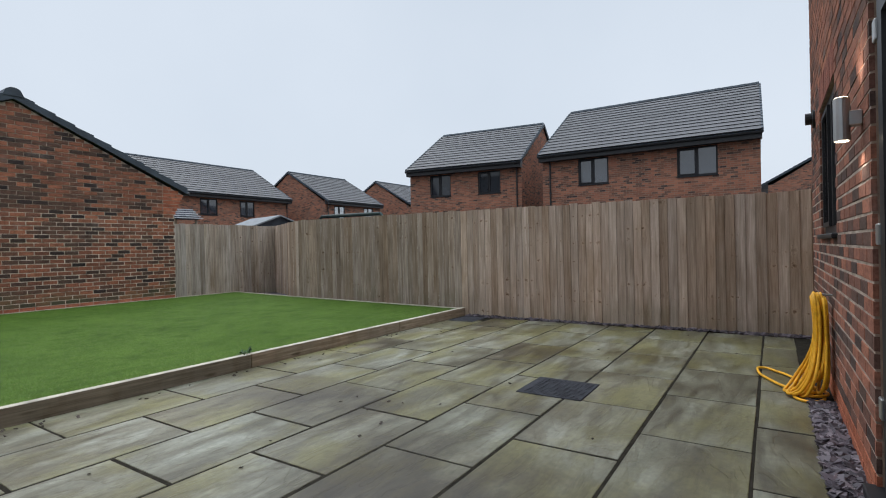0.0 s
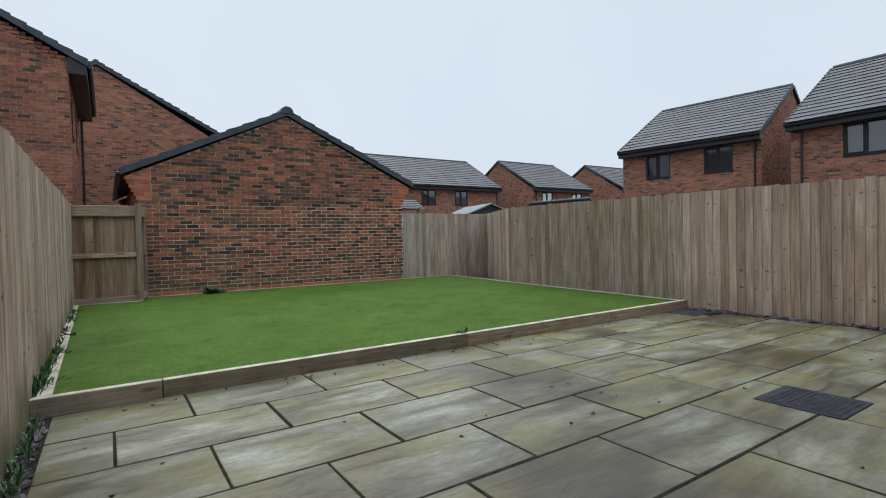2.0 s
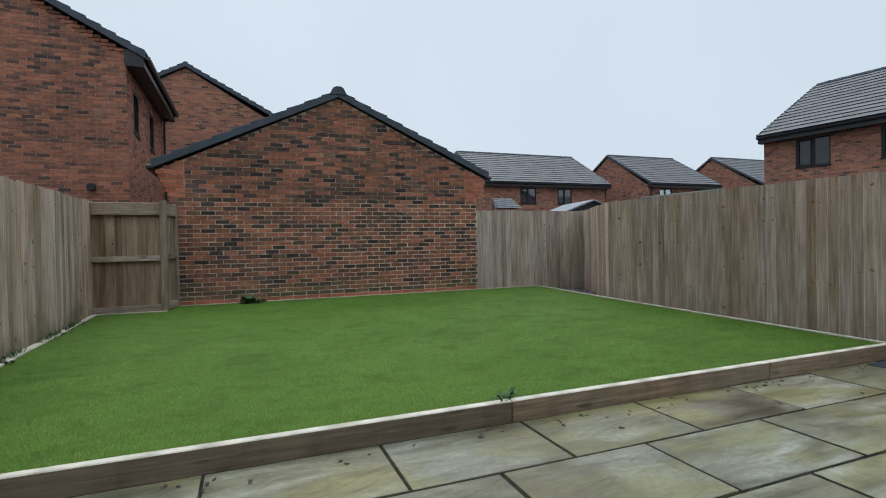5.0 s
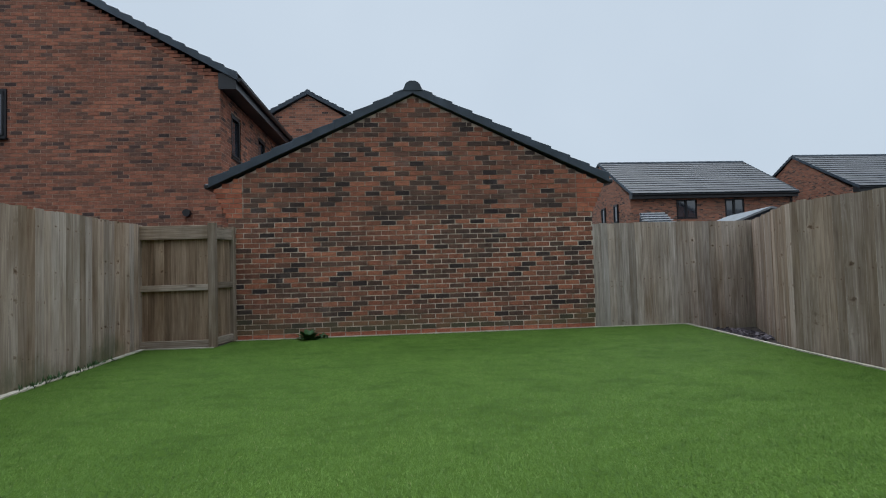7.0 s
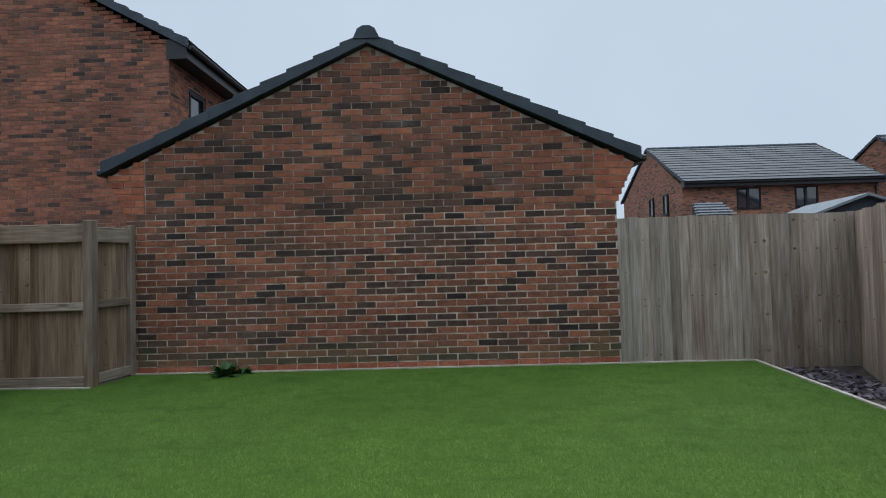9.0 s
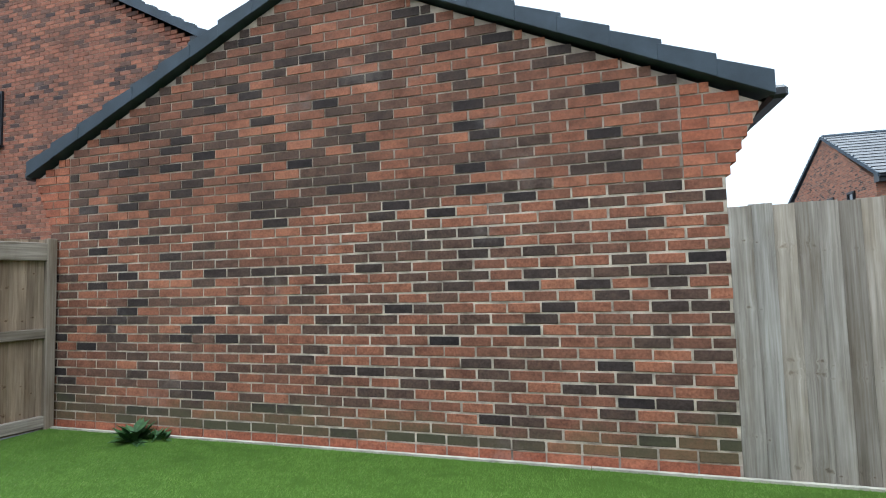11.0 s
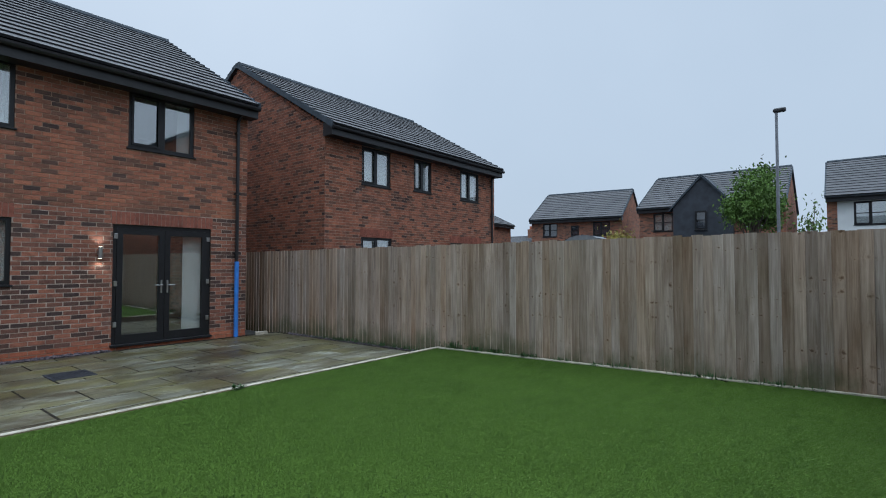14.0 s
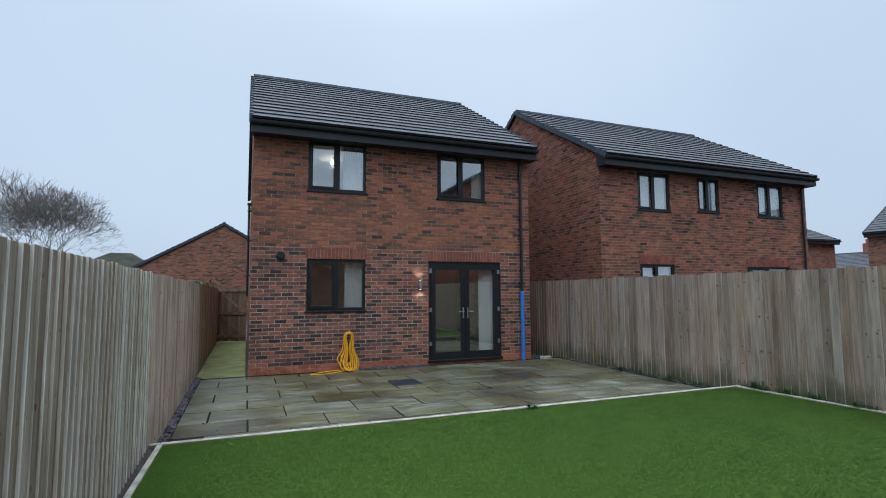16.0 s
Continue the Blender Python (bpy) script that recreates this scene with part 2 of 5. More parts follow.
    if level:
        vor = n.new("ShaderNodeTexVoronoi")
        mp = n.new("ShaderNodeMapping")
        mp.inputs["Scale"].default_value = (2.2, 9, 9)
        l.new(obj, mp.inputs["Vector"])
        l.new(off.outputs[0], mp.inputs["Location"])
        l.new(mp.outputs[0], vor.inputs["Vector"])
        vor.inputs["Scale"].default_value = 1.0
        col = mix(n, l, 0.7, col, ramp(n, l, vor.outputs["Distance"], [(0.08, (0.3, 0.24, 0.19)), (0.18, (1, 1, 1))]), "MULTIPLY")
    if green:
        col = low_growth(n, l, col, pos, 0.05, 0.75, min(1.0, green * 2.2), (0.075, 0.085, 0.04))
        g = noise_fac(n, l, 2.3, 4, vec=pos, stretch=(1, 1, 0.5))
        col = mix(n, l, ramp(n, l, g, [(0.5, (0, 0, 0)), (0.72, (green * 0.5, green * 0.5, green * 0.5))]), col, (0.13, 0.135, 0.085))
    l.new(col, b.inputs["Base Color"])
    bump(n, l, b, f, 0.4 * grain, 0.005)
    return m


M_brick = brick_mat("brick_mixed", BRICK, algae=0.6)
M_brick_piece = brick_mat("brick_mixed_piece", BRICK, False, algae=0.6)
M_brick_own = brick_mat("brick_rear_wall", BRICK_OWN)
M_brick_own_piece = brick_mat("brick_rear_wall_piece", BRICK_OWN, False)
M_mortar_own = plain("mortar_rear_wall", (0.33, 0.268, 0.222), 0.95, vary=0.5, scale=7, bumps=0.5)
M_brick_red = brick_mat("brick_red", BRICK_RED)
M_brick_orange = brick_mat("brick_orange", BRICK_ORANGE)
M_soldier = brick_mat("brick_soldier", BRICK_SOLDIER)
M_brick_far = brick_far_mat("brick_far", BRICK_RED)
M_mortar_pale = plain("mortar_pale", (0.45, 0.37, 0.295), 0.95, vary=0.6, scale=7, bumps=0.5)
M_mortar_upper = plain("mortar_upper_gable", (0.36, 0.29, 0.235), 0.95, vary=0.5, scale=7, bumps=0.5)
M_mortar_red = plain("mortar_red", (0.31, 0.215, 0.16), 0.95, vary=0.45, scale=9, bumps=0.5)
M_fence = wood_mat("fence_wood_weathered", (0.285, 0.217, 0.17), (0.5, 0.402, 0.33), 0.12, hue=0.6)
# pale tone that paints the light caught by the thick board edges
M_fence_edge = wood_mat("fence_wood_lit_edge", (0.54, 0.5, 0.45), (0.78, 0.74, 0.68), knots=False, hue=0.3)
# edge colour lifted to offset the shade on the board laps
M_edge_mid = wood_mat("fence_wood_lifted_edge", (0.33, 0.272, 0.22), (0.5, 0.43, 0.36), knots=False)
# faces of the lawn run, darkened to paint the shade between board edges
M_fence_lawn = wood_mat("fence_wood_shaded_face", (0.176, 0.137, 0.107), (0.378, 0.31, 0.253), 0.12, hue=0.7)
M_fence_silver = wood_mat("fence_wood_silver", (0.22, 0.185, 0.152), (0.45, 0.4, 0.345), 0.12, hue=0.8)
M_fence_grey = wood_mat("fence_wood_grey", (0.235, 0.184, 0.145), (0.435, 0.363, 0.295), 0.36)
M_gate = wood_mat("gate_wood_brown", (0.145, 0.103, 0.07), (0.31, 0.23, 0.16), hue=0.4)
M_rail = wood_mat("rail_wood", (0.18, 0.142, 0.104), (0.36, 0.3, 0.235), level=True)
M_post = wood_mat("post_wood", (0.18, 0.142, 0.104), (0.36, 0.3, 0.235))
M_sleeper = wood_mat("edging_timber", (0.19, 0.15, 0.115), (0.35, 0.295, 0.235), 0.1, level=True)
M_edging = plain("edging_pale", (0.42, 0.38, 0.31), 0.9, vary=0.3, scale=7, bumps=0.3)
M_black = plain("black_plastic", (0.018, 0.018, 0.02), 0.4, spec=0.4, vary=0.2)
M_frame = plain("black_window_frame", (0.012, 0.012, 0.014), 0.45, spec=0.35, vary=0.2)
M_verge = plain("verge_slate_grey", (0.042, 0.054, 0.068), 0.6, spec=0.3, vary=0.3, scale=4, bumps=0.2)
M_steel = plain("brushed_steel", (0.42, 0.42, 0.42), 0.42, 1.0, vary=0.1)
M_white = plain("white_paint", (0.75, 0.76, 0.74), 0.7, vary=0.05)
M_curtain = plain("white_curtain", (0.85, 0.87, 0.87), 0.9, vary=0.05, scale=3)
M_room = plain("room_wall", (0.72, 0.7, 0.64), 0.9, vary=0.05)
M_carpet = plain("room_floor", (0.25, 0.22, 0.19), 0.95, vary=0.2)
M_render = plain("white_render", (0.72, 0.73, 0.72), 0.9, vary=0.06, scale=2)
M_clad = plain("dark_grey_cladding", (0.045, 0.05, 0.06), 0.8, vary=0.2, scale=3)
M_blue = plain("blue_sleeve", (0.05, 0.2, 0.62), 0.45, spec=0.4, vary=0.15)
M_hose = plain("yellow_hose", (0.72, 0.36, 0.02), 0.5, spec=0.3, vary=0.2, scale=20)
M_manhole = plain("manhole_iron", (0.035, 0.036, 0.042), 0.9, spec=0.15, vary=0.35, scale=15, bumps=0.6)
M_soil = plain("soil_and_slate", (0.06, 0.048, 0.042), 0.95, vary=0.5, scale=12, bumps=1.0)
M_asphalt = plain("asphalt", (0.06, 0.06, 0.06), 0.95, vary=0.3, scale=3, bumps=0.5)
M_joint = plain("joint_sand", (0.025, 0.022, 0.017), 0.98, spec=0.05, vary=0.5, scale=14, bumps=0.6)
M_weed = plain("weed_leaf", (0.035, 0.082, 0.022), 0.6, vary=0.5, scale=20)
M_leaf = plain("tree_leaf", (0.09, 0.16, 0.03), 0.7, vary=0.6, scale=2)
M_twig = plain("grey_twig", (0.16, 0.137, 0.12), 0.95, vary=0.2, scale=5)
M_bark = plain("bark", (0.09, 0.075, 0.06), 0.95, vary=0.3, scale=5)
M_green_pole = plain("green_tube", (0.018, 0.035, 0.032), 0.5, vary=0.2)
M_porch = plain("pale_porch_tile", (0.42, 0.43, 0.44), 0.7, vary=0.2)
M_yellow_leaf = plain("yellowing_leaf", (0.26, 0.22, 0.05), 0.7, vary=0.5, scale=2)
M_felt = plain("shed_felt", (0.2, 0.21, 0.22), 0.9, vary=0.2)
M_pole = plain("galvanised_pole", (0.22, 0.23, 0.25), 0.5, 0.6, vary=0.15)
M_moss = plain("mossy_roof", (0.045, 0.045, 0.03), 0.9, vary=0.5, scale=1.5)
M_concrete = plain("green_concrete", (0.235, 0.24, 0.095), 0.85, vary=0.35, scale=2.5, bumps=0.3)


def tile_mat():
    m, n, l, b = mat("roof_tile", 0.6, 0, 0.22)
    r = n.new("ShaderNodeNewGeometry").outputs["Random Per Island"]
    col = ramp(n, l, r, [(0, (0.082, 0.082, 0.087)), (1, (0.095, 0.094, 0.1))])
    f = noise_fac(n, l, 1.2, 5)
    col = mix(n, l, 0.6, col, ramp(n, l, f, [(0.3, (0.7, 0.7, 0.68)), (0.7, (1.25, 1.25, 1.2))]), "MULTIPLY")
    l.new(col, b.inputs["Base Color"])
    return m


M_tile = tile_mat()
# near-black colour that paints the shade on the lower lip of each course
M_tile_lip_shade = plain("roof_tile_shaded_lip", (0.026, 0.026, 0.029), 0.9, spec=0.1, vary=0.3, scale=8)


def slate_mat():
    m, n, l, b = mat("slate_chip", 0.6, 0, 0.4)
    r = n.new("ShaderNodeNewGeometry").outputs["Random Per Island"]
    l.new(ramp(n, l, r, [(0, (0.03, 0.024, 0.03)), (0.5, (0.075, 0.062, 0.075)), (1, (0.16, 0.13, 0.145))]), b.inputs["Base Color"])
    return m


M_slate = slate_mat()


def slab_mat():
    m, n, l, b = mat("sandstone_slab", 0.4, 0, 0.4)
    info = n.new("ShaderNodeObjectInfo")
    tc = n.new("ShaderNodeTexCoord")
    comb = n.new("ShaderNodeCombineXYZ")
    mul = n.new("ShaderNodeMath")
    mul.operation = "MULTIPLY"
    mul.inputs[1].default_value = 53.0
    l.new(info.outputs["Random"], mul.inputs[0])
    for s in ("X", "Y", "Z"):
        l.new(mul.outputs[0], comb.inputs[s])
    sh = comb.outputs[0]
    f = noise_fac(n, l, 2.2, 10, vec=tc.outputs["Object"], stretch=(0.55, 1.9, 1), shift=sh, rough=0.6)
    f.node.inputs["Distortion"].default_value = 1.0
    col = ramp(n, l, f, [(0.3, (0.075, 0.066, 0.046)), (0.42, (0.14, 0.131, 0.1)), (0.53, (0.2, 0.197, 0.165)), (0.68, (0.29, 0.29, 0.262))])
    tone = ramp(n, l, info.outputs["Random"], [(0, (0.5, 0.44, 0.36)), (0.14, (0.72, 0.67, 0.56)), (0.3, (0.86, 0.86, 0.75)), (0.6, (0.93, 0.96, 0.96)), (1, (1.12, 1.13, 1.13))])
    col = mix(n, l, 0.9, col, tone, "MULTIPLY")
    # split faces of the stone: layers that end in ragged steps
    lay = noise_fac(n, l, 1.5, 5, vec=tc.outputs["Object"], stretch=(0.6, 1.7, 1), shift=sh, rough=0.5)
    lay.node.inputs["Distortion"].default_value = 0.9
    col = mix(n, l, 0.9, col, ramp(n, l, lay, [(0.0, (0.66, 0.62, 0.53)), (0.38, (0.74, 0.7, 0.62)), (0.39, (0.62, 0.57, 0.48)), (0.41, (0.9, 0.89, 0.85)), (0.49, (0.98, 0.98, 0.95)), (0.5, (0.8, 0.76, 0.68)), (0.53, (1.08, 1.08, 1.07)), (0.6, (1.02, 1.01, 0.99)), (0.612, (0.86, 0.83, 0.76)), (0.65, (1.2, 1.2, 1.19))]), "MULTIPLY")
    step = ramp(n, l, lay, [(0.378, (0, 0, 0)), (0.39, (0.33, 0.33, 0.33)), (0.49, (0.36, 0.36, 0.36)), (0.5, (0.66, 0.66, 0.66)), (0.605, (0.7, 0.7, 0.7)), (0.615, (1, 1, 1))])
    g = noise_fac(n, l, 1.5, 5, vec=tc.outputs["Object"], stretch=(0.8, 1.4, 1), shift=sh, rough=0.6)
    col = mix(n, l, ramp(n, l, g, [(0.46, (0, 0, 0)), (0.6, (0.78, 0.78, 0.78))]), col, (0.165, 0.152, 0.06))
    fine = noise_fac(n, l, 28, 5, vec=tc.outputs["Object"], shift=sh)
    col = mix(n, l, 0.8, col, ramp(n, l, fine, [(0.35, (0.8, 0.8, 0.79)), (0.65, (1.12, 1.12, 1.12))]), "MULTIPLY")
    riven = noise_fac(n, l, 7, 6, vec=tc.outputs["Object"], stretch=(0.35, 2.2, 1), shift=sh, rough=0.7)
    riven.node.inputs["Distortion"].default_value = 0.7
    col = mix(n, l, 0.75, col, ramp(n, l, riven, [(0.36, (0.66, 0.62, 0.55)), (0.5, (1, 1, 1)), (0.66, (1.18, 1.18, 1.18))]), "MULTIPLY")
    # damp brown and green staining, heavier in the middle of the patio than along the lawn
    geo = n.new("ShaderNodeNewGeometry")
    d = noise_fac(n, l, 0.9, 6, vec=geo.outputs["Position"], rough=0.62)
    sp = n.new("ShaderNodeSeparateXYZ")
    l.new(geo.outputs["Position"], sp.inputs[0])
    d = math_node(n, l, "MULTIPLY_ADD", sp.outputs["Y"], 0.022, d)
    # brown puddle stains
    for cx, cy, r, deep in ((1.75, 1.85, 0.95, 0.24), (2.4, 3.2, 0.7, 0.2), (4.9, 2.5, 0.55, 0.1), (0.9, 2.6, 0.7, 0.06)):
        far = n.new("ShaderNodeVectorMath")
        far.operation = "DISTANCE"
        far.inputs[1].default_value = (cx, cy, 0)
        l.new(geo.outputs["Position"], far.inputs[0])
        fall = n.new("ShaderNodeMapRange")
        fall.interpolation_type = "SMOOTHSTEP"
        fall.inputs["From Min"].default_value, fall.inputs["From Max"].default_value = 0.3 * r, r
        fall.inputs["To Min"].default_value, fall.inputs["To Max"].default_value = -deep, 0.0
        l.new(far.outputs["Value"], fall.inputs["Value"])
        d = math_node(n, l, "ADD", d, fall.outputs[0])
    col = mix(n, l, 0.95, col, ramp(n, l, d, [(0.3, (0.36, 0.3, 0.23)), (0.42, (0.62, 0.57, 0.46)), (0.5, (0.86, 0.85, 0.78)), (0.58, (1.05, 1.06, 1.04)), (0.72, (1.3, 1.32, 1.33))]), "MULTIPLY")
    col = mix(n, l, 1.0, col, (0.78, 0.765, 0.72), "MULTIPLY")
    l.new(col, b.inputs["Base Color"])
    l.new(ramp(n, l, f, [(0.3, (0.3, 0.3, 0.3)), (0.7, (0.5, 0.5, 0.5))]), b.inputs["Roughness"])
    hgt = mix(n, l, 0.35, step, riven)
    bump(n, l, b, hgt, 0.55, 0.012)
    return m


M_slab = slab_mat()


def turf_mats():
    m, n, l, b = mat("turf_backing", 0.95, 0, 0.1)
    f = noise_fac(n, l, 90, 3)
    l.new(ramp(n, l, f, [(0.3, (0.054, 0.1, 0.013)), (0.7, (0.07, 0.125, 0.018))]), b.inputs["Base Color"])
    bump(n, l, b, f, 0.8, 0.01)
    m2, n, l, b = mat("turf_blade", 0.6, 0, 0.1)
    r = n.new("ShaderNodeNewGeometry").outputs["Random Per Island"]
    col = ramp(n, l, r, [(0, (0.07, 0.127, 0.02)), (0.6, (0.085, 0.154, 0.025)), (0.95, (0.102, 0.178, 0.033)), (1.0, (0.16, 0.19, 0.065))])
    f = noise_fac(n, l, 1.2, 5, rough=0.6)
    col = mix(n, l, 0.7, col, ramp(n, l, f, [(0.35, (0.76, 0.8, 0.72)), (0.65, (1.18, 1.15, 1.14))]), "MULTIPLY")
    # light and dark of pile brushed by feet, painted as mottling in the colour
    f = noise_fac(n, l, 4.5, 4, stretch=(0.7, 1.3, 1), rough=0.62)
    f.node.inputs["Distortion"].default_value = 0.8
    col = mix(n, l, 0.8, col, ramp(n, l, f, [(0.36, (0.66, 0.71, 0.62)), (0.48, (1, 1, 1)), (0.66, (1.16, 1.13, 1.14))]), "MULTIPLY")
    l.new(col, b.inputs["Base Color"])
    up = n.new("ShaderNodeCombineXYZ")
    up.inputs["Y"].default_value, up.inputs["Z"].default_value = -0.25, 1.0
    l.new(up.outputs[0], b.inputs["Normal"])
    return m, m2


M_turf, M_blade = turf_mats()


def glass_mat(name, tint, rough=0.02):
    m = bpy.data.materials.new(name)
    m.use_nodes = True
    n, l = m.node_tree.nodes, m.node_tree.links
    n.clear()
    tr = n.new("ShaderNodeBsdfTransparent")
    tr.inputs["Color"].default_value = (*tint, 1)
    gl = n.new("ShaderNodeBsdfGlossy")
    gl.inputs["Roughness"].default_value = rough
    lw = n.new("ShaderNodeLayerWeight")
    pw = n.new("ShaderNodeMath")
    pw.operation = "POWER"
    pw.inputs[1].default_value = 4.0
    fr = n.new("ShaderNodeMath")
    fr.operation, fr.use_clamp = "MULTIPLY_ADD", True
    fr.inputs[1].default_value, fr.inputs[2].default_value = 0.7, 0.3
    l.new(lw.outputs["Facing"], pw.inputs[0])
    l.new(pw.outputs[0], fr.inputs[0])
    mx = n.new("ShaderNodeMixShader")
    out = n.new("ShaderNodeOutputMaterial")
    l.new(fr.outputs[0], mx.inputs[0])
    l.new(tr.outputs[0], mx.inputs[1])
    l.new(gl.outputs[0], mx.inputs[2])
    l.new(mx.outputs[0], out.inputs["Surface"])
    return m


M_glass = glass_mat("clear_glass", (0.93, 0.96, 0.96))
M_glass_deep = plain("deep_dark_glass", (0.015, 0.018, 0.024), 0.05, spec=0.6, vary=0.3, scale=1)
M_glass_dark = plain("dark_glass", (0.03, 0.035, 0.045), 0.05, spec=0.5, vary=0.2, scale=1)
M_glass_dark.node_tree.nodes["Principled BSDF"].inputs["IOR"].default_value = 2.0


def emit(name, color, strength):
    m, n, l, b = mat(name)
    b.inputs["Emission Color"].default_value = (*color, 1)
    b.inputs["Emission Strength"].default_value = strength
    return m


M_lamp = emit("lamp_glow", (1.0, 0.85, 0.6), 6.0)

# ---- mesh helpers ----
BOX_F = np.array([(0, 3, 2, 1), (4, 5, 6, 7), (0, 1, 5, 4), (1, 2, 6, 5), (2, 3, 7, 6), (3, 0, 4, 7)])


def box(bm, x0, x1, y0, y1, z0, z1, bev=0.0):
    vs = [bm.verts.new(c) for c in ((x0, y0, z0), (x1, y0, z0), (x1, y1, z0), (x0, y1, z0), (x0, y0, z1), (x1, y0, z1), (x1, y1, z1), (x0, y1, z1))]
    fs = [bm.faces.new([vs[i] for i in f]) for f in BOX_F.tolist()]
    if bev:
        es = list({e for f in fs for e in f.edges})
        bmesh.ops.bevel(bm, geom=es, offset=bev, segments=1, affect="EDGES", profile=0.5)
    return bm


def boxm(*dims, bev=0.0):
    return box(bmesh.new(), *dims, bev=bev)


def prism(pts, axis, a0, a1):
    """A polygon given in the plane across an axis ('x' takes y,z; 'y' takes x,z; 'z' takes x,y), drawn out from a0 to a1."""
    bm = bmesh.new()
    put = {"x": lambda p, a: (a, p[0], p[1]), "y": lambda p, a: (p[0], a, p[1]), "z": lambda p, a: (p[0], p[1], a)}[axis]
    lo, hi = [bm.verts.new(put(p, a0)) for p in pts], [bm.verts.new(put(p, a1)) for p in pts]
    bm.faces.new(lo[::-1])
    bm.faces.new(hi)
    k = len(pts)
    for i in range(k):
        bm.faces.new((lo[i], lo[(i + 1) % k], hi[(i + 1) % k], hi[i]))
    bmesh.ops.recalc_face_normals(bm, faces=bm.faces)
    return bm


def cyl(bm, p, q, r0, r1=None, seg=10):
    p, q = Vector(p), Vector(q)
    r1 = r0 if r1 is None else r1
    m = Matrix.Translation((p + q) / 2) @ (q - p).to_track_quat("Z", "Y").to_matrix().to_4x4()
    bmesh.ops.create_cone(bm, cap_ends=True, segments=seg, radius1=r0, radius2=r1, depth=(q - p).length, matrix=m)
    return bm


def mesh_of(bm, material, smooth=False):
    me = bpy.data.meshes.new("mesh")
    bm.to_mesh(me)
    bm.free()
    me.materials.append(material)
    if smooth:
        me.shade_smooth()
    return me


def part(name, bm, material, parent=None, label="", smooth=False):
    ob = new(name, mesh_of(bm, material, smooth))
    ob.parent = parent
    if label:
        tagged(ob, label)
    return ob


def thing(name, label, category, at=(0, 0, 0), turn=0.0, group="", kind=""):
    e = new(name)
    e.matrix_world = pose(*at, rz=turn)
    return tagged(e, label, category, group, kind)


def array_mesh(verts, faces, material):
    """Verts (n, 8, 3) of boxes, or any block of equal pieces with one face table, as one mesh."""
    n, k = verts.shape[:2]
    me = bpy.data.meshes.new("mesh")
    fs = (np.asarray(faces)[None] + (np.arange(n) * k)[:, None, None]).reshape(-1, len(faces[0]))
    me.vertices.add(n * k)
    me.vertices.foreach_set("co", verts.reshape(-1).astype(np.float32))
    me.loops.add(fs.size)
    me.loops.foreach_set("vertex_index", fs.reshape(-1).astype(np.int32))
    me.polygons.add(len(fs))
    me.polygons.foreach_set("loop_start", np.arange(0, fs.size, fs.shape[1], dtype=np.int32))
    me.update(calc_edges=True)
    me.validate()
    me.shade_flat()
    me.materials.append(material)
    return me


def boxes_mesh(rows, material):
    """Rows of x0, x1, y0, y1, z0, z1."""
    r = np.asarray(rows, float)
    x0, x1, y0, y1, z0, z1 = r.T
    v = np.stack([np.stack(c, -1) for c in ((x0, y0, z0), (x1, y0, z0), (x1, y1, z0), (x0, y1, z0), (x0, y0, z1), (x1, y0, z1), (x1, y1, z1), (x0, y1, z1))], 1)
    return array_mesh(v, BOX_F, material)


def stuff(name, me, parent=None, label="", category="", m=None):
    ob = new(name, me)
    ob.parent = parent
    if m is not None:
        ob.matrix_local = m
    return tagged(ob, label, category if parent is None else "", kind="stuff")


# ---- brickwork ----
COURSE, BL, BH = 0.075, 0.2125, 0.0625


def lay_bricks(u0, u1, z0, z1, holes=(), top=None, phase=0):
    """Stretcher bond: rows of (u0, u1, z0, z1, whole) clear of the holes (u0, u1, z0, z1) and under top(u)."""
    out = []
    for c in range(int(round((z1 - z0) / COURSE))):
        za = z0 + c * COURSE
        zb, zm = za + BH, za + BH / 2
        u = u0 - (0.1125 if (c + phase) % 2 else 0)
        while u < u1:
            a, b = max(u, u0), min(u + BL, u1)
            spans = [(a, b)]
            for h0, h1, g0, g1 in holes:
                if g0 < zm < g1:
                    nxt = []
                    for p, q in spans:
                        if q <= h0 or p >= h1:
                            nxt.append((p, q))
                        else:
                            nxt += [(p, h0)] if p < h0 else []
                            nxt += [(h1, q)] if q > h1 else []
                    spans = nxt
            for p, q in spans:
                if top is not None:
                    while q > p and min(top(p), top(q)) < zb:
                        if top(p) < top(q):
                            p += 0.02
                        else:
                            q -= 0.02
                if q - p > 0.012:
                    out.append((p, q, za, zb, q - p > BL - 1e-4))
            u += 0.225
    return out


def brick_boxes(bricks, depth=0.02, jitter=0.003):
    """Boxes whose faces lie near y = 0 and look along +y."""
    return [(p, q, -depth, random.uniform(-jitter * 0.4, jitter * 0.4), a, b) for p, q, a, b, _ in bricks]


def whole_brick(material):
    return mesh_of(boxm(-BL / 2, BL / 2, -0.02, 0, 0, BH, bev=0.004), material)


# ---- roofs ----


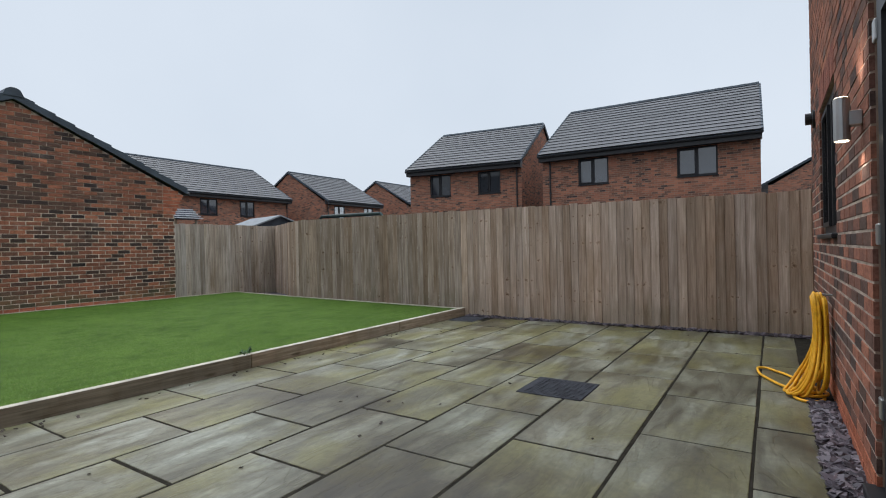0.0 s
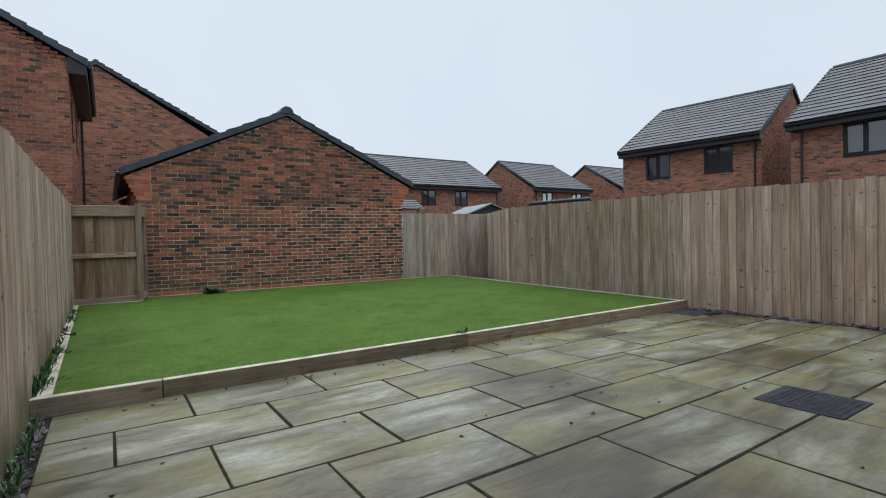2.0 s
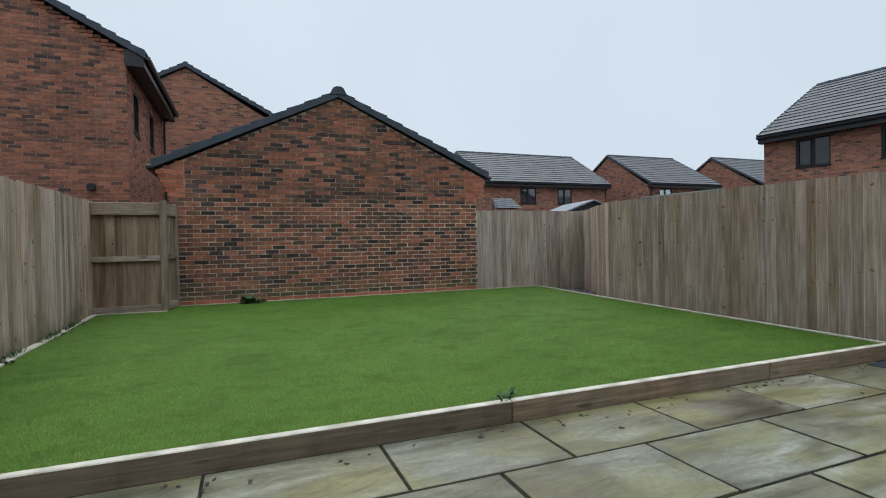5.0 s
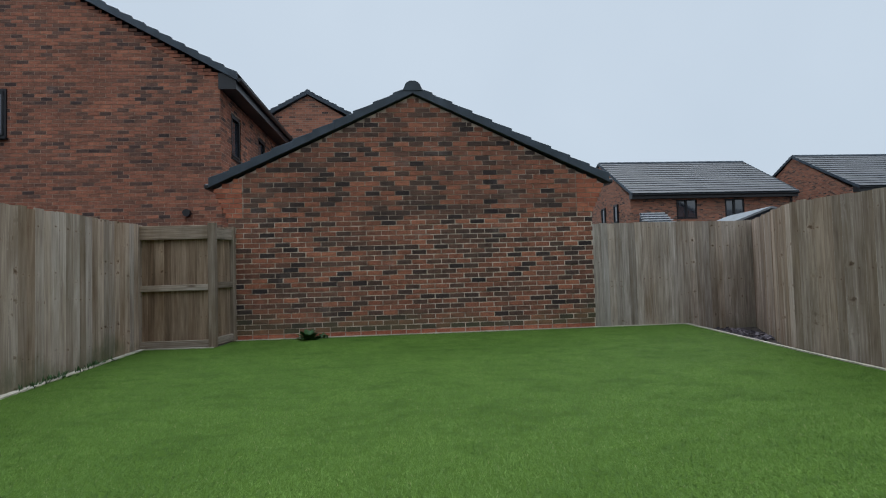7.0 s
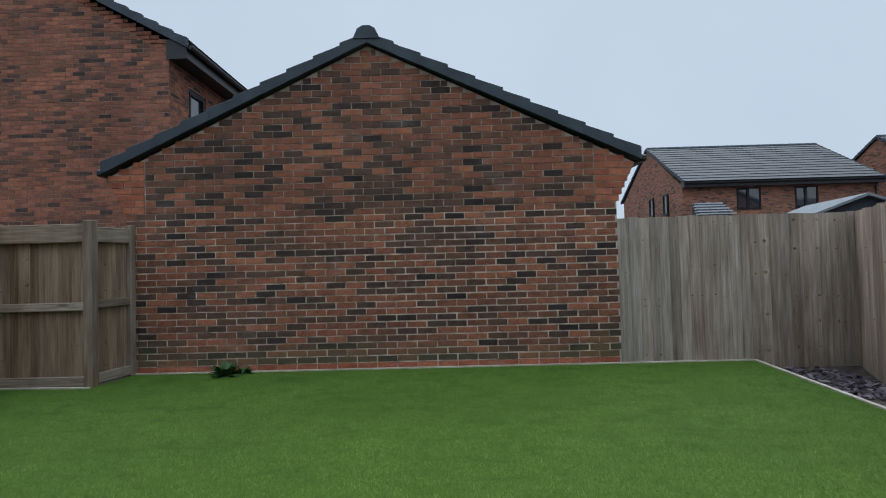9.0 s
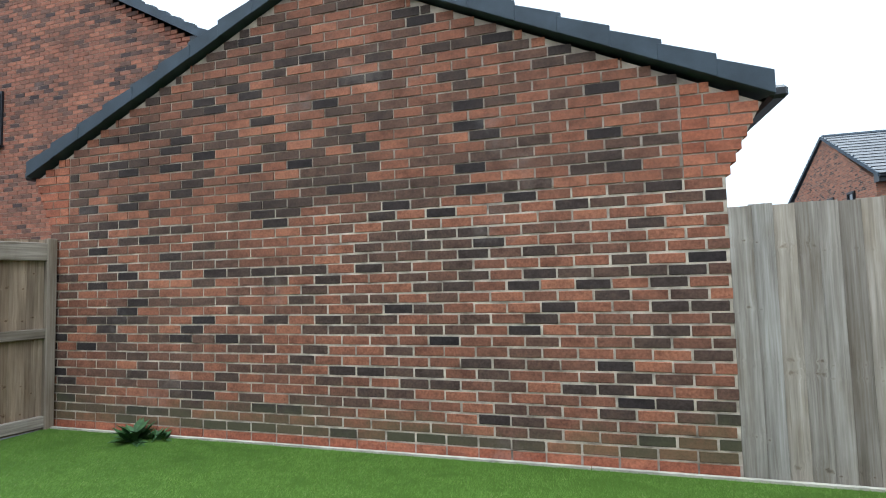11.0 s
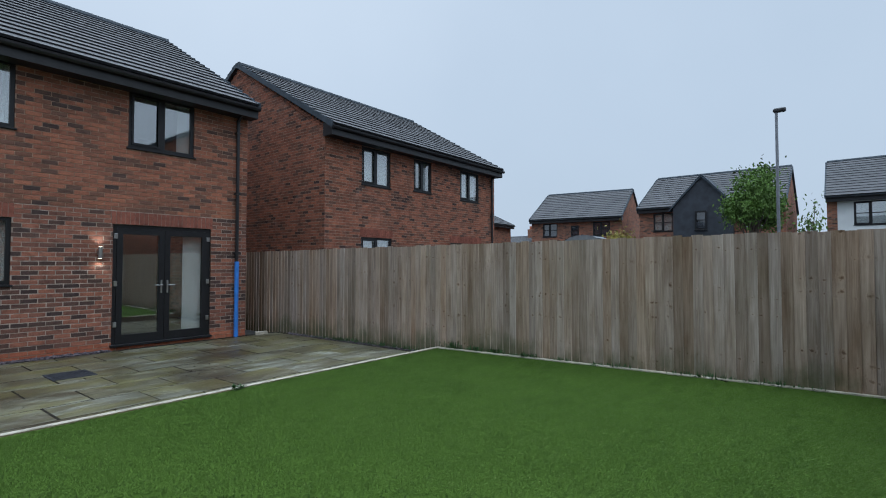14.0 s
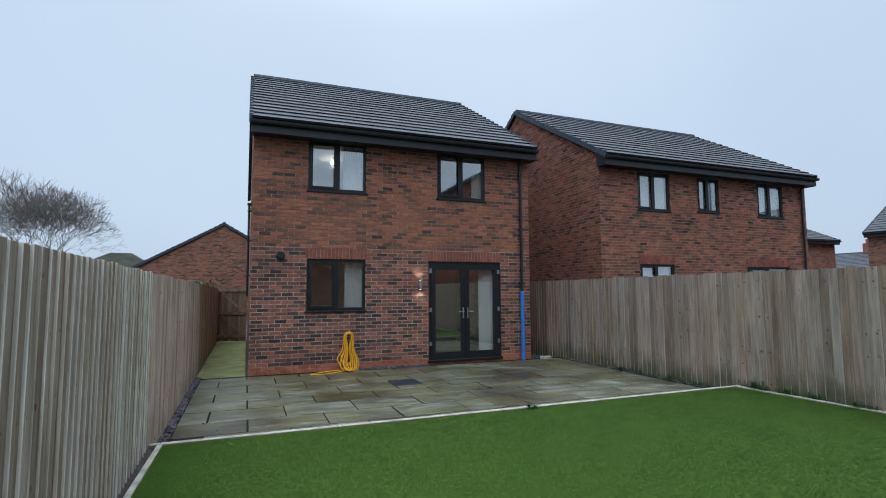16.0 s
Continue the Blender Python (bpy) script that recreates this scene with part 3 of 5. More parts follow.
def roof_tiles(L, y_eave, z_eave, y_ridge, z_ridge, material, gauge=0.36):
    """Courses of overlapping tiles on the slope from the eave to the ridge, between x = 0 and L, as one mesh."""
    run, rise = y_ridge - y_eave, z_ridge - z_eave
    S = math.hypot(run, rise)
    dy, dz = run / S, rise / S
    ny, nz = (-dz * math.copysign(1, run), abs(dy))
    nr = max(1, round(S / gauge))
    gs = S / nr
    V = []
    for r in range(nr):
        s0, s1 = r * gs, (r + 1) * gs + 0.03
        V.append([(x, y_eave + dy * s + ny * h, z_eave + dz * s + nz * h) for h0, h1 in ((0.0, 0.0), (0.046, 0.016))
                  for x, s, h in ((0, s0, h0), (L, s0, h0), (L, s1, h1), (0, s1, h1))])
    V = np.array(V)
    f = BOX_F if run < 0 else BOX_F[:, ::-1]
    me = array_mesh(V, f, material)
    bm = bmesh.new()
    bm.from_mesh(me)
    bmesh.ops.recalc_face_normals(bm, faces=bm.faces)
    bm.to_mesh(me)
    bm.free()
    # lip faces take the painted shade colour
    me.materials.append(M_tile_lip_shade)
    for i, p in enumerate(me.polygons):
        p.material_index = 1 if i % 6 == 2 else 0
    return me


# ---- windows ----


def window(parent, x0, x1, z0, z1, y=0.0, panes=2, glass=None, name="window", sill=True, fr=0.06, bars=False, label=""):
    """A black framed casement, its face at y and looking along +y. Frame with panes and sill as parts."""
    d0, d1 = y - 0.09, y - 0.03
    w = (x1 - x0) / panes
    gaps = []
    for i in range(panes):
        a, c = (x0 + fr if i == 0 else x0 + w * i + 0.045), (x1 - fr if i == panes - 1 else x0 + w * (i + 1) - 0.045)
        gaps += [(a, c, z0 + fr, (z0 + z1) / 2 - 0.02), (a, c, (z0 + z1) / 2 + 0.02, z1 - fr)] if bars else [(a, c, z0 + fr, z1 - fr)]
    f = part(name, wall_with_holes(x0, x1, z0, z1, d0, d1, gaps), M_frame, parent, label)
    # opening casement, proud of the frame
    a, b, c, d = x0 + w * (panes - 1) + 0.045, x1 - fr, z0 + fr, z1 - fr
    part("casement", wall_with_holes(a, b, c, d, d1 + 0.003, d1 + 0.02, [(a + 0.035, b - 0.035, c + 0.035, d - 0.035)]), M_frame, f)
    for i in range(panes):
        p = part("pane", boxm(x0 + w * i + 0.03, x0 + w * (i + 1) - 0.03, y - 0.066, y - 0.06, z0 + 0.04, z1 - 0.04), glass or M_glass_dark, f)
        if glass:
            p.visible_shadow = False
    if sill:
        part("sill", boxm(x0 - 0.03, x1 + 0.03, y - 0.09, y + 0.03, z0 - 0.035, z0, bev=0.006), M_frame, f)
    return f


def wall_with_holes(x0, x1, z0, z1, y0, y1, holes):
    """An upright slab with openings, as one connected skin."""
    xs = sorted({x0, x1, *[v for q in holes for v in q[:2] if x0 < v < x1]})
    zs = sorted({z0, z1, *[v for q in holes for v in q[2:4] if z0 < v < z1]})
    solid = {(i, j) for i in range(len(xs) - 1) for j in range(len(zs) - 1)
             if not any(q[0] < (xs[i] + xs[i + 1]) / 2 < q[1] and q[2] < (zs[j] + zs[j + 1]) / 2 < q[3] for q in holes)}
    bm, seen = bmesh.new(), {}

    def v(i, y, j):
        if (i, y, j) not in seen:
            seen[(i, y, j)] = bm.verts.new((xs[i], y, zs[j]))
        return seen[(i, y, j)]
    for i, j in solid:
        bm.faces.new((v(i, y1, j), v(i, y1, j + 1), v(i + 1, y1, j + 1), v(i + 1, y1, j)))
        bm.faces.new((v(i, y0, j), v(i + 1, y0, j), v(i + 1, y0, j + 1), v(i, y0, j + 1)))
        for di, dj, a, c in ((-1, 0, (i, j), (i, j + 1)), (1, 0, (i + 1, j + 1), (i + 1, j)), (0, -1, (i + 1, j), (i, j)), (0, 1, (i, j + 1), (i + 1, j + 1))):
            if (i + di, j + dj) not in solid:
                bm.faces.new((v(a[0], y0, a[1]), v(c[0], y0, c[1]), v(c[0], y1, c[1]), v(a[0], y1, a[1])))
    bmesh.ops.recalc_face_normals(bm, faces=bm.faces)
    return bm


def soldier(parent, x0, x1, z0, h=0.22):
    n = round((x1 - x0) / 0.075)
    g = (x1 - x0) / n
    rows = [(x0 + i * g + 0.004, x0 + (i + 1) * g - 0.004, -0.03, random.uniform(0, 0.003), z0, z0 + h) for i in range(n)]
    return stuff("soldier_course", boxes_mesh(rows, M_soldier), parent, "upright red bricks over the opening")


def blind(parent, x0, x1, z0, z1, y):
    n = int((z1 - z0) / 0.045)
    rows = [(x0, x1, y - 0.015, y, z0 + i * 0.045, z0 + i * 0.045 + 0.036) for i in range(n)]
    return stuff("blind", boxes_mesh(rows, M_curtain), parent, "white horizontal slatted blind")


def curtain(parent, x0, x1, z0, z1, y, folds=9):
    pts = [(x0 + (x1 - x0) * i / (folds * 4), y + 0.025 * math.sin(i * math.pi / 2)) for i in range(folds * 4 + 1)]
    back = [(x, v - 0.006) for x, v in pts[::-1]]
    return part("curtain", prism(pts + back, "z", z0, z1), M_curtain, parent, "white curtain drawn to one side")


def house(label, at, turn, L, D=8.3, E=4.92, R=7.5, over=0.36, windows=(), wall_mat=None, geo=False, gable_geo=(), gable_holes=(), pipe=None, glass=None, roof_mat=None, blinds=(), hollow=False, doors=(), verge_mat=None, category="house", group="houses of the estate", roof_label="dark grey concrete tiles in courses", bars=False):
    """Two-storey brick house. Its facade lies on local y = 0 from x = 0 to L and looks along +y; ridge along x."""
    h = thing("house", label, category, at, turn, group)
    wm = wall_mat or M_brick_far
    slope = (R - E) / (D / 2 + over)
    top = E + over * slope - 0.1
    holes = [w[:4] for w in windows] + [d[:4] for d in doors]
    wall = part("wall", wall_with_holes(0.004 if geo or 0 in gable_geo else 0, L - 0.004 if geo or 1 in gable_geo else L, -0.4, top - 0.12, -0.25, -0.006 if geo else 0, holes), M_mortar_red if geo else wm, h)
    part("wall", boxm(0, L, -D, -D + 0.2, -0.4, top - 0.12), wm, h)
    ends = []
    for i, (a, b) in enumerate(((0, 0.2), (L - 0.2, L))):
        gm = M_mortar_red if i in gable_geo else wm
        full = [(-D, -0.4), (-0.25, -0.4), (-0.25, top - 0.11), (-D / 2, R - 0.12), (-D, top - 0.22)]
        ends.append(part("gable_wall", prism(full, "x", a + (0.005 if i == 0 and 0 in gable_geo else 0), b - (0.005 if i == 1 and 1 in gable_geo else 0)), gm, h))
    if not hollow:
        part("ceiling_slab", boxm(0.2, L - 0.2, -D + 0.2, -0.25, E - 0.2, E - 0.1), M_room, h)
        part("inner_wall", boxm(0.2, L - 0.2, -0.8, -0.7, -0.3, E - 0.2), M_room, h)
    # roof: boarding under tiles
    y0, z0, yb = over, E, -D - over
    deck = prism([(y0, z0 - 0.03), (-D / 2, R - 0.03), (yb, z0 - 0.03), (yb, z0 - 0.07), (-D / 2, R - 0.1), (y0, z0 - 0.07)], "x", -0.04, L + 0.04)
    roof = part("roof", deck, M_verge, h, roof_label)
    rm = roof_mat or M_tile
    for ye, yr in ((y0, -D / 2), (yb, -D / 2)):
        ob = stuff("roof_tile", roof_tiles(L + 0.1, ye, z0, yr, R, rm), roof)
        ob.matrix_local = pose(-0.05, 0, 0)
    bm = bmesh.new()
    n = round(L / 0.45)
    for i in range(n):
        cyl(bm, (L * i / n - 0.04, -D / 2, R), (L * (i + 1) / n + 0.02, -D / 2, R), 0.11, 0.1, 8)
    part("ridge_tile", bm, verge_mat or M_verge, roof)
    # stepped verge caps on both gables
    S = math.hypot(D / 2 + over, R - E)
    nv = round(S / 0.29)
    for xv in (-0.06, L + 0.06):
        for ye in (y0, yb):
            pts = []
            for i in range(nv):
                f0, f1 = i / nv, (i + 1) / nv
                pts += [(ye + (-D / 2 - ye) * f0, z0 + (R - z0) * f0 + 0.075), (ye + (-D / 2 - ye) * f1, z0 + (R - z0) * f1 + 0.035)]
            pts += [(-D / 2, R - 0.1), (ye, z0 - 0.1)]
            part("verge", prism(pts, "x", xv - 0.035, xv + 0.035), verge_mat or M_verge, roof, "stepped dark verge caps")
    # fascia, soffit, gutter
    part("fascia", boxm(-0.05, L + 0.05, over - 0.05, over - 0.025, E - 0.27, E - 0.035), M_black, h, "black fascia board")
    part("soffit", boxm(-0.04, L + 0.04, 0.0, over - 0.05, E - 0.26, E - 0.24), M_black, h)
    for xe in (-0.05, L + 0.03):
        part("box_end", boxm(xe, xe + 0.02, -0.02, over - 0.05, E - 0.275, E + 0.06), M_black, h)
    gut = prism([(over + 0.10 * math.cos(a) * 0.55 + 0.03, E - 0.05 + 0.075 * math.sin(a)) for a in [math.pi + math.pi * k / 6 for k in range(7)]], "x", -0.06, L + 0.06)
    part("gutter", gut, M_black, h, "black half-round gutter")
    if pipe is not None:
        bm = bmesh.new()
        cyl(bm, (pipe, 0.07, 0.0), (pipe, 0.07, E - 0.32), 0.035)
        cyl(bm, (pipe, 0.07, E - 0.33), (pipe, over + 0.02, E - 0.1), 0.035)
        for z in (0.5, 1.9, 3.3, 4.4):
            box(bm, pipe - 0.05, pipe + 0.05, 0.0, 0.11, z, z + 0.03)
        part("downpipe", bm, M_black, h, "black round downpipe")
    for w in windows:
        window(h, *w[:4], panes=w[4] if len(w) > 4 else 2, glass=glass, bars=bars)
    for i in blinds:
        w = windows[i]
        blind(h, w[0] + 0.07, w[1] - 0.07, w[2] + 0.07, w[3] - 0.05, -0.14)
    if geo:
        bands = ((0.0, 0.15, M_brick_orange), (0.15, 2.48, M_brick_own), (2.48, top - 0.12, M_brick_red)) if geo == "own" else ((0.0, top - 0.12, M_brick_red),)
        for a, b, bmq in bands:
            bs = lay_bricks(0, L, a, b, [(w[0] + 0.003, w[1] - 0.003, w[2] - 0.035, w[3]) for w in windows] + [(d[0] + 0.003, d[1] - 0.003, d[2], d[3]) for d in doors] + ([(w[0] - 0.03, w[1] + 0.03, w[3], w[3] + 0.23) for w in list(windows) + list(doors) if w[3] < 3]), phase=round(a / COURSE))
            if geo == "own" and bmq is M_brick_own:
                near = [q for q in bs if q[4] and q[0] > 2.6 and 0.4 < q[2] < 1.7]
                gone = set(near)
                bs = [q for q in bs if q not in gone]
                me = whole_brick(M_brick_own_piece)
                for q in near[:220]:
                    o = new("brick", me)
                    o.parent = wall
                    o.matrix_local = pose((q[0] + q[1]) / 2, random.uniform(-0.0012, 0.0012), q[2])
                bs += near[220:]
            stuff("brickwork", boxes_mesh(brick_boxes(bs), bmq), wall)
        if geo == "own":
            part("mortar", wall_with_holes(0.005, L - 0.005, 0.14, 2.49, -0.0055, -0.0035, [(q[0] - 0.001, q[1] + 0.001, q[2] - 0.001, q[3] + 0.001) for q in holes]), M_mortar_own, wall)
        for w in list(windows) + list(doors):
            if w[3] < 3:
                soldier(h, w[0] - 0.03, w[1] + 0.03, w[3] + 0.004)
    for i in gable_geo:
        prof = lambda u: min(top - 0.02 + u * (R - 0.06 - top) / (D / 2), top - 0.02 + (D - u) * (R - 0.06 - top) / (D / 2))
        hs = [q for q in gable_holes]
        rows = np.array(brick_boxes(lay_bricks(0, D, 0.0, R, hs, top=prof)))
        ob = stuff("brickwork", boxes_mesh(rows, M_brick_red), ends[i])
        # local u runs away from the facade for one end and towards it for the other
        ob.matrix_local = Matrix.Translation((L, 0, 0)) @ pose(0, 0, 0, rz=-90) if i == 1 else Matrix.Translation((0, -D, 0)) @ pose(0, 0, 0, rz=90)
    return h


# ---- ground ----
ground = part("ground", boxm(-300, 300, -300, 300, -0.4, -0.06), M_asphalt)
tagged(ground, "grey open ground around the estate", "ground", kind="structure")

# patio bed under the slabs, lawn bed
bed = part("patio", boxm(-0.85, 7.12, 0.0, 4.74, -0.055, -0.004), M_joint)
tagged(bed, "weathered sandstone slab patio with dark joints", "patio", kind="structure")
passage = part("pavement", boxm(6.24, 7.12, -8.0, 0.0, -0.055, -0.012), M_concrete)
tagged(passage, "narrow side path of green algae-stained concrete slabs", "path", kind="structure")

XK, YK, XC, YC = 7.12, 8.85, 8.36, 11.2
GY = 11.19


def lawn_z(y):
    return 0.118 + (y - 4.8) * 0.0115


LAWN = [(-0.66, 4.80), (7.0, 4.80), (7.04, 8.6), (7.16, 11.17), (0.27, 11.17), (0.2, 10.66), (-0.78, 10.72)]
bm = bmesh.new()
top = [bm.verts.new((x, y, lawn_z(y))) for x, y in LAWN]
low = [bm.verts.new((x, y, -0.055)) for x, y in LAWN]
bm.faces.new(top)
for i in range(len(LAWN)):
    j = (i + 1) % len(LAWN)
    bm.faces.new((low[i], low[j], top[j], top[i]))
bmesh.ops.recalc_face_normals(bm, faces=bm.faces)
lawn = tagged(part("lawn", bm, M_turf), "bright green artificial grass lawn, slightly uneven", "lawn", kind="structure")


def turf(count):
    """Short blades all over the lawn."""
    g = np.random.default_rng(5)
    n = count
    x, y = g.uniform(-0.75, 7.12, n), g.uniform(4.80, 11.15, n)
    keep = (x > -0.7 - 0.012 * (y - 4.8)) & (x < 7.0 + 0.02 * (y - 4.8)) & ~((y > 10.64) & (x < 0.26))
    x, y = x[keep], y[keep]
    n = len(x)
    z = lawn_z(y) - 0.002
    a, lean, tall, w = g.uniform(0, 2 * np.pi, n), g.normal(0, 0.009, (n, 2)), g.uniform(0.008, 0.016, n), g.uniform(0.002, 0.0042, n)
    lean += np.array([0.0, 0.011])
    dx, dy = np.cos(a) * w, np.sin(a) * w
    v = np.stack([np.stack([x - dx, y - dy, z], -1), np.stack([x + dx, y + dy, z], -1), np.stack([x + lean[:, 0], y + lean[:, 1], z + tall], -1)], 1)
    return array_mesh(v, np.array([(0, 1, 2)]), M_blade)


stuff("grass", turf(520000), None, "short plastic grass blades of the lawn", "grass")

# ---- own house ----
WIN = [(3.945, 5.145, 1.2, 2.25), (3.94, 5.145, 3.655, 4.70), (1.146, 2.337, 3.655, 4.70)]
DOOR = (0.775, 2.55, 0.08, 2.24)
own = house("two-storey red brick house with black windows and grey tiled roof", (0, 0, 0), 0, 6.2, windows=WIN, doors=[DOOR], geo="own", glass=M_glass, hollow=True, pipe=None, gable_geo=(), R=7.55)
# rooms behind the rear wall
rooms = thing("rooms", "plain cream rooms seen through the rear windows", "room", kind="structure")
for nm, dims, mm in (("floor", (0.2, 6.0, -4.0, -0.25, 0.0, 0.06), M_carpet), ("ceiling", (0.2, 6.0, -4.0, -0.25, 2.42, 2.5), M_white), ("floor", (0.2, 6.0, -4.0, -0.25, 2.56, 2.62), M_carpet),
                     ("ceiling", (0.2, 6.0, -4.0, -0.25, 4.76, 4.8), M_white), ("room_wall", (0.2, 6.0, -4.1, -4.0, 0.0, 4.8), M_room), ("room_wall", (3.2, 3.3, -4.0, -0.25, 0.06, 2.42), M_room), ("room_wall", (3.1, 3.2, -4.0, -0.25, 2.62, 4.76), M_room)):
    part(nm, boxm(*dims), mm, rooms)
curtain(rooms, 3.98, 4.35, 1.22, 2.4, -0.2)
curtain(rooms, 3.98, 4.4, 3.6, 4.74, -0.2)
curtain(rooms, 0.85, 1.25, 0.07, 2.4, -0.2)
curtain(rooms, 1.17, 1.4, 3.6, 4.74, -0.2)
bulb = thing("ceiling_lamp", "small lit pendant bulb under the bedroom ceiling", "lamp", (4.42, -1.6, 4.76))
bm = bmesh.new()
cyl(bm, (0, 0, 0), (0, 0, -0.06), 0.006, seg=6)
part("cord", bm, M_white, bulb)
bm = bmesh.new()
bmesh.ops.create_uvsphere(bm, u_segments=12, v_segments=8, radius=0.045, matrix=Matrix.Translation((0, 0, -0.1)))
part("bulb", bm, emit("bulb_glow", (1.0, 0.82, 0.5), 25.0), bulb, smooth=True)

glow = bpy.data.lights.new("pendant_light", "POINT")
glow.energy, glow.color, glow.shadow_soft_size = 5.0, (1.0, 0.86, 0.66), 0.06
new("pendant_light", glow).matrix_world = pose(4.42, -1.6, 4.55)

# french doors
dx0, dx1, dz0, dz1 = DOOR
fd = thing("french_doors", "black double patio doors, closed, with chrome handles", "door", (0, 0, 0))
bm = bmesh.new()
for d in ((dx0, dx1, -0.1, -0.03, dz1 - 0.07, dz1), (dx0, dx0 + 0.07, -0.1, -0.03, dz0, dz1 - 0.07), (dx1 - 0.07, dx1, -0.1, -0.03, dz0, dz1 - 0.07)):
    box(bm, *d)
part("door_frame", bm, M_frame, fd)
part("threshold", boxm(dx0 - 0.02, dx1 + 0.02, -0.12, 0.045, dz0 - 0.03, dz0 + 0.015, bev=0.005), M_frame, fd)
mid = (dx0 + dx1) / 2
for a, b, sgn in ((dx0 + 0.075, mid - 0.004, -1), (mid + 0.004, dx1 - 0.075, 1)):
    bm = bmesh.new()
    s, lo, hi = 0.095, dz0 + 0.02, dz1 - 0.075
    box(bm, a, b, -0.085, -0.018, lo, lo + 0.15)
    box(bm, a, b, -0.085, -0.018, hi - 0.1, hi)
    box(bm, a, a + s, -0.085, -0.018, lo + 0.15, hi - 0.1)
    box(bm, b - s, b, -0.085, -0.018, lo + 0.15, hi - 0.1)
    leaf = part("door_leaf", bm, M_frame, fd)
    p = part("pane", boxm(a + 0.08, b - 0.08, -0.055, -0.048, lo + 0.13, hi - 0.08), M_glass, leaf)
    p.visible_shadow = False
    hx = mid + sgn * 0.055
    bm = boxm(hx - 0.015, hx + 0.015, -0.018, -0.008, 0.98, 1.22, bev=0.003)
    cyl(bm, (hx, -0.01, 1.13), (hx, 0.04, 1.13), 0.01, seg=8)
    cyl(bm, (hx, 0.035, 1.13), (hx + sgn * 0.12, 0.035, 1.13), 0.009, seg=8)
    part("handle", bm, M_steel, leaf, "chrome lever handle")
    ex = dx0 + 0.055 if sgn < 0 else dx1 - 0.055
    for z in (0.4, 1.13, 1.98):
        part("hinge", boxm(ex - 0.03, ex + 0.03, -0.03, -0.008, z, z + 0.09, bev=0.004), M_steel, leaf)

# wall light with lit up and down ends
wlamp = thing("wall_light", "brushed steel up-and-down cylinder wall light, lit", "lamp", (2.76, 0.0, 1.72))
bm = bmesh.new()
cyl(bm, (0, 0.075, -0.1), (0, 0.075, 0.1), 0.033, seg=16)
part("body", bm, M_steel, wlamp, smooth=False)
part("bracket", boxm(-0.03, 0.03, 0.0, 0.05, -0.035, 0.035, bev=0.005), M_steel, wlamp)
for s in (-1, 1):
    bm = bmesh.new()
    cyl(bm, (0, 0.075, s * 0.101), (0, 0.075, s * 0.104), 0.027, seg=12)
    part("lens", bm, M_lamp, wlamp)
    ld = bpy.data.lights.new("wall_light_beam", "SPOT")
    ld.energy, ld.color, ld.spot_size, ld.spot_blend, ld.shadow_soft_size = 5.0, (1.0, 0.97, 0.86), radians(125), 0.8, 0.02
    lo = new("wall_light_beam", ld)
    lo.matrix_world = look((2.76, 0.075, 1.72 + s * 0.11), (2.76, 0.05, 1.72 + s * 1.0))

vent = thing("flue_vent", "round black plastic flue outlet on the brick wall", "vent", (5.65, 0, 2.3))
bm = bmesh.new()
cyl(bm, (0, 0, 0), (0, 0.075, 0), 0.055, seg=14)
cyl(bm, (0, 0.0, 0), (0, 0.02, 0), 0.085, seg=14)
part("pipe", bm, M_black, vent)

dp = thing("downpipe", "black downpipe with a blue protective sleeve at its foot", "pipe", (0.25, 0.0, 0))
bm = bmesh.new()
cyl(bm, (0, 0.065, 1.55), (0, 0.065, 4.6), 0.035, seg=12)
cyl(bm, (0, 0.065, 4.58), (-0.03, 0.36, 4.82), 0.035, seg=12)
for z in (1.75, 3.0, 4.3):
    box(bm, -0.05, 0.05, 0.0, 0.105, z, z + 0.035)
part("pipe", bm, M_black, dp)
bm = bmesh.new()
cyl(bm, (0, 0.07, 0.0), (0, 0.065, 0.52), 0.045, seg=12)
cyl(bm, (0, 0.065, 0.5), (0, 0.07, 1.58), 0.042, 0.046, seg=12)
part("sleeve", bm, M_blue, dp, "bright blue plastic sleeve")

# yellow hose hung on the wall
hose = thing("hose", "coiled yellow garden hose hanging on the wall and piled below", "hose", (4.3, 0.0, 0))
rnd = random.Random(4)
for k in range(14):
    cu = bpy.data.curves.new("hose", "CURVE")
    cu.dimensions, cu.bevel_depth, cu.bevel_resolution, cu.resolution_u = "3D", 0.011, 2, 6
    sp = cu.splines.new("BEZIER")
    w = rnd.uniform(0.025, 0.15)
    o2 = 0.012 * k + rnd.uniform(0, 0.02)
    foot = rnd.uniform(0.04, 0.16) if k < 7 else 0.025
    yy = 0.025 + 0.006 * k
    s = rnd.uniform(-0.06, 0.06)
    pts = [(s * 0.3, yy + 0.02, 0.75 + rnd.uniform(-0.02, 0.02)), (-w * 0.75 + s * 0.7, yy + 0.01, 0.42), (-w * 1.3 + s, yy + 0.02 + o2 * 0.6, foot + 0.05), (s - 0.01, yy + 0.03 + o2, foot), (w * 1.3 + s, yy + 0.02 + o2 * 0.8, foot + 0.05), (w * 0.75 + s * 0.6, yy + 0.01, 0.4)]
    sp.bezier_points.add(len(pts) - 1)
    for bp, c in zip(sp.bezier_points, pts):
        bp.co, bp.handle_left_type, bp.handle_right_type = c, "AUTO", "AUTO"
    sp.use_cyclic_u = True
    tmp = bpy.data.objects.new("tmp", cu)
    me = bpy.data.meshes.new_from_object(tmp)
    bpy.data.objects.remove(tmp)
    me.materials.clear()
    me.materials.append(M_hose)
    me.shade_smooth()
    o = new("hose_loop", me)
    o.parent = hose
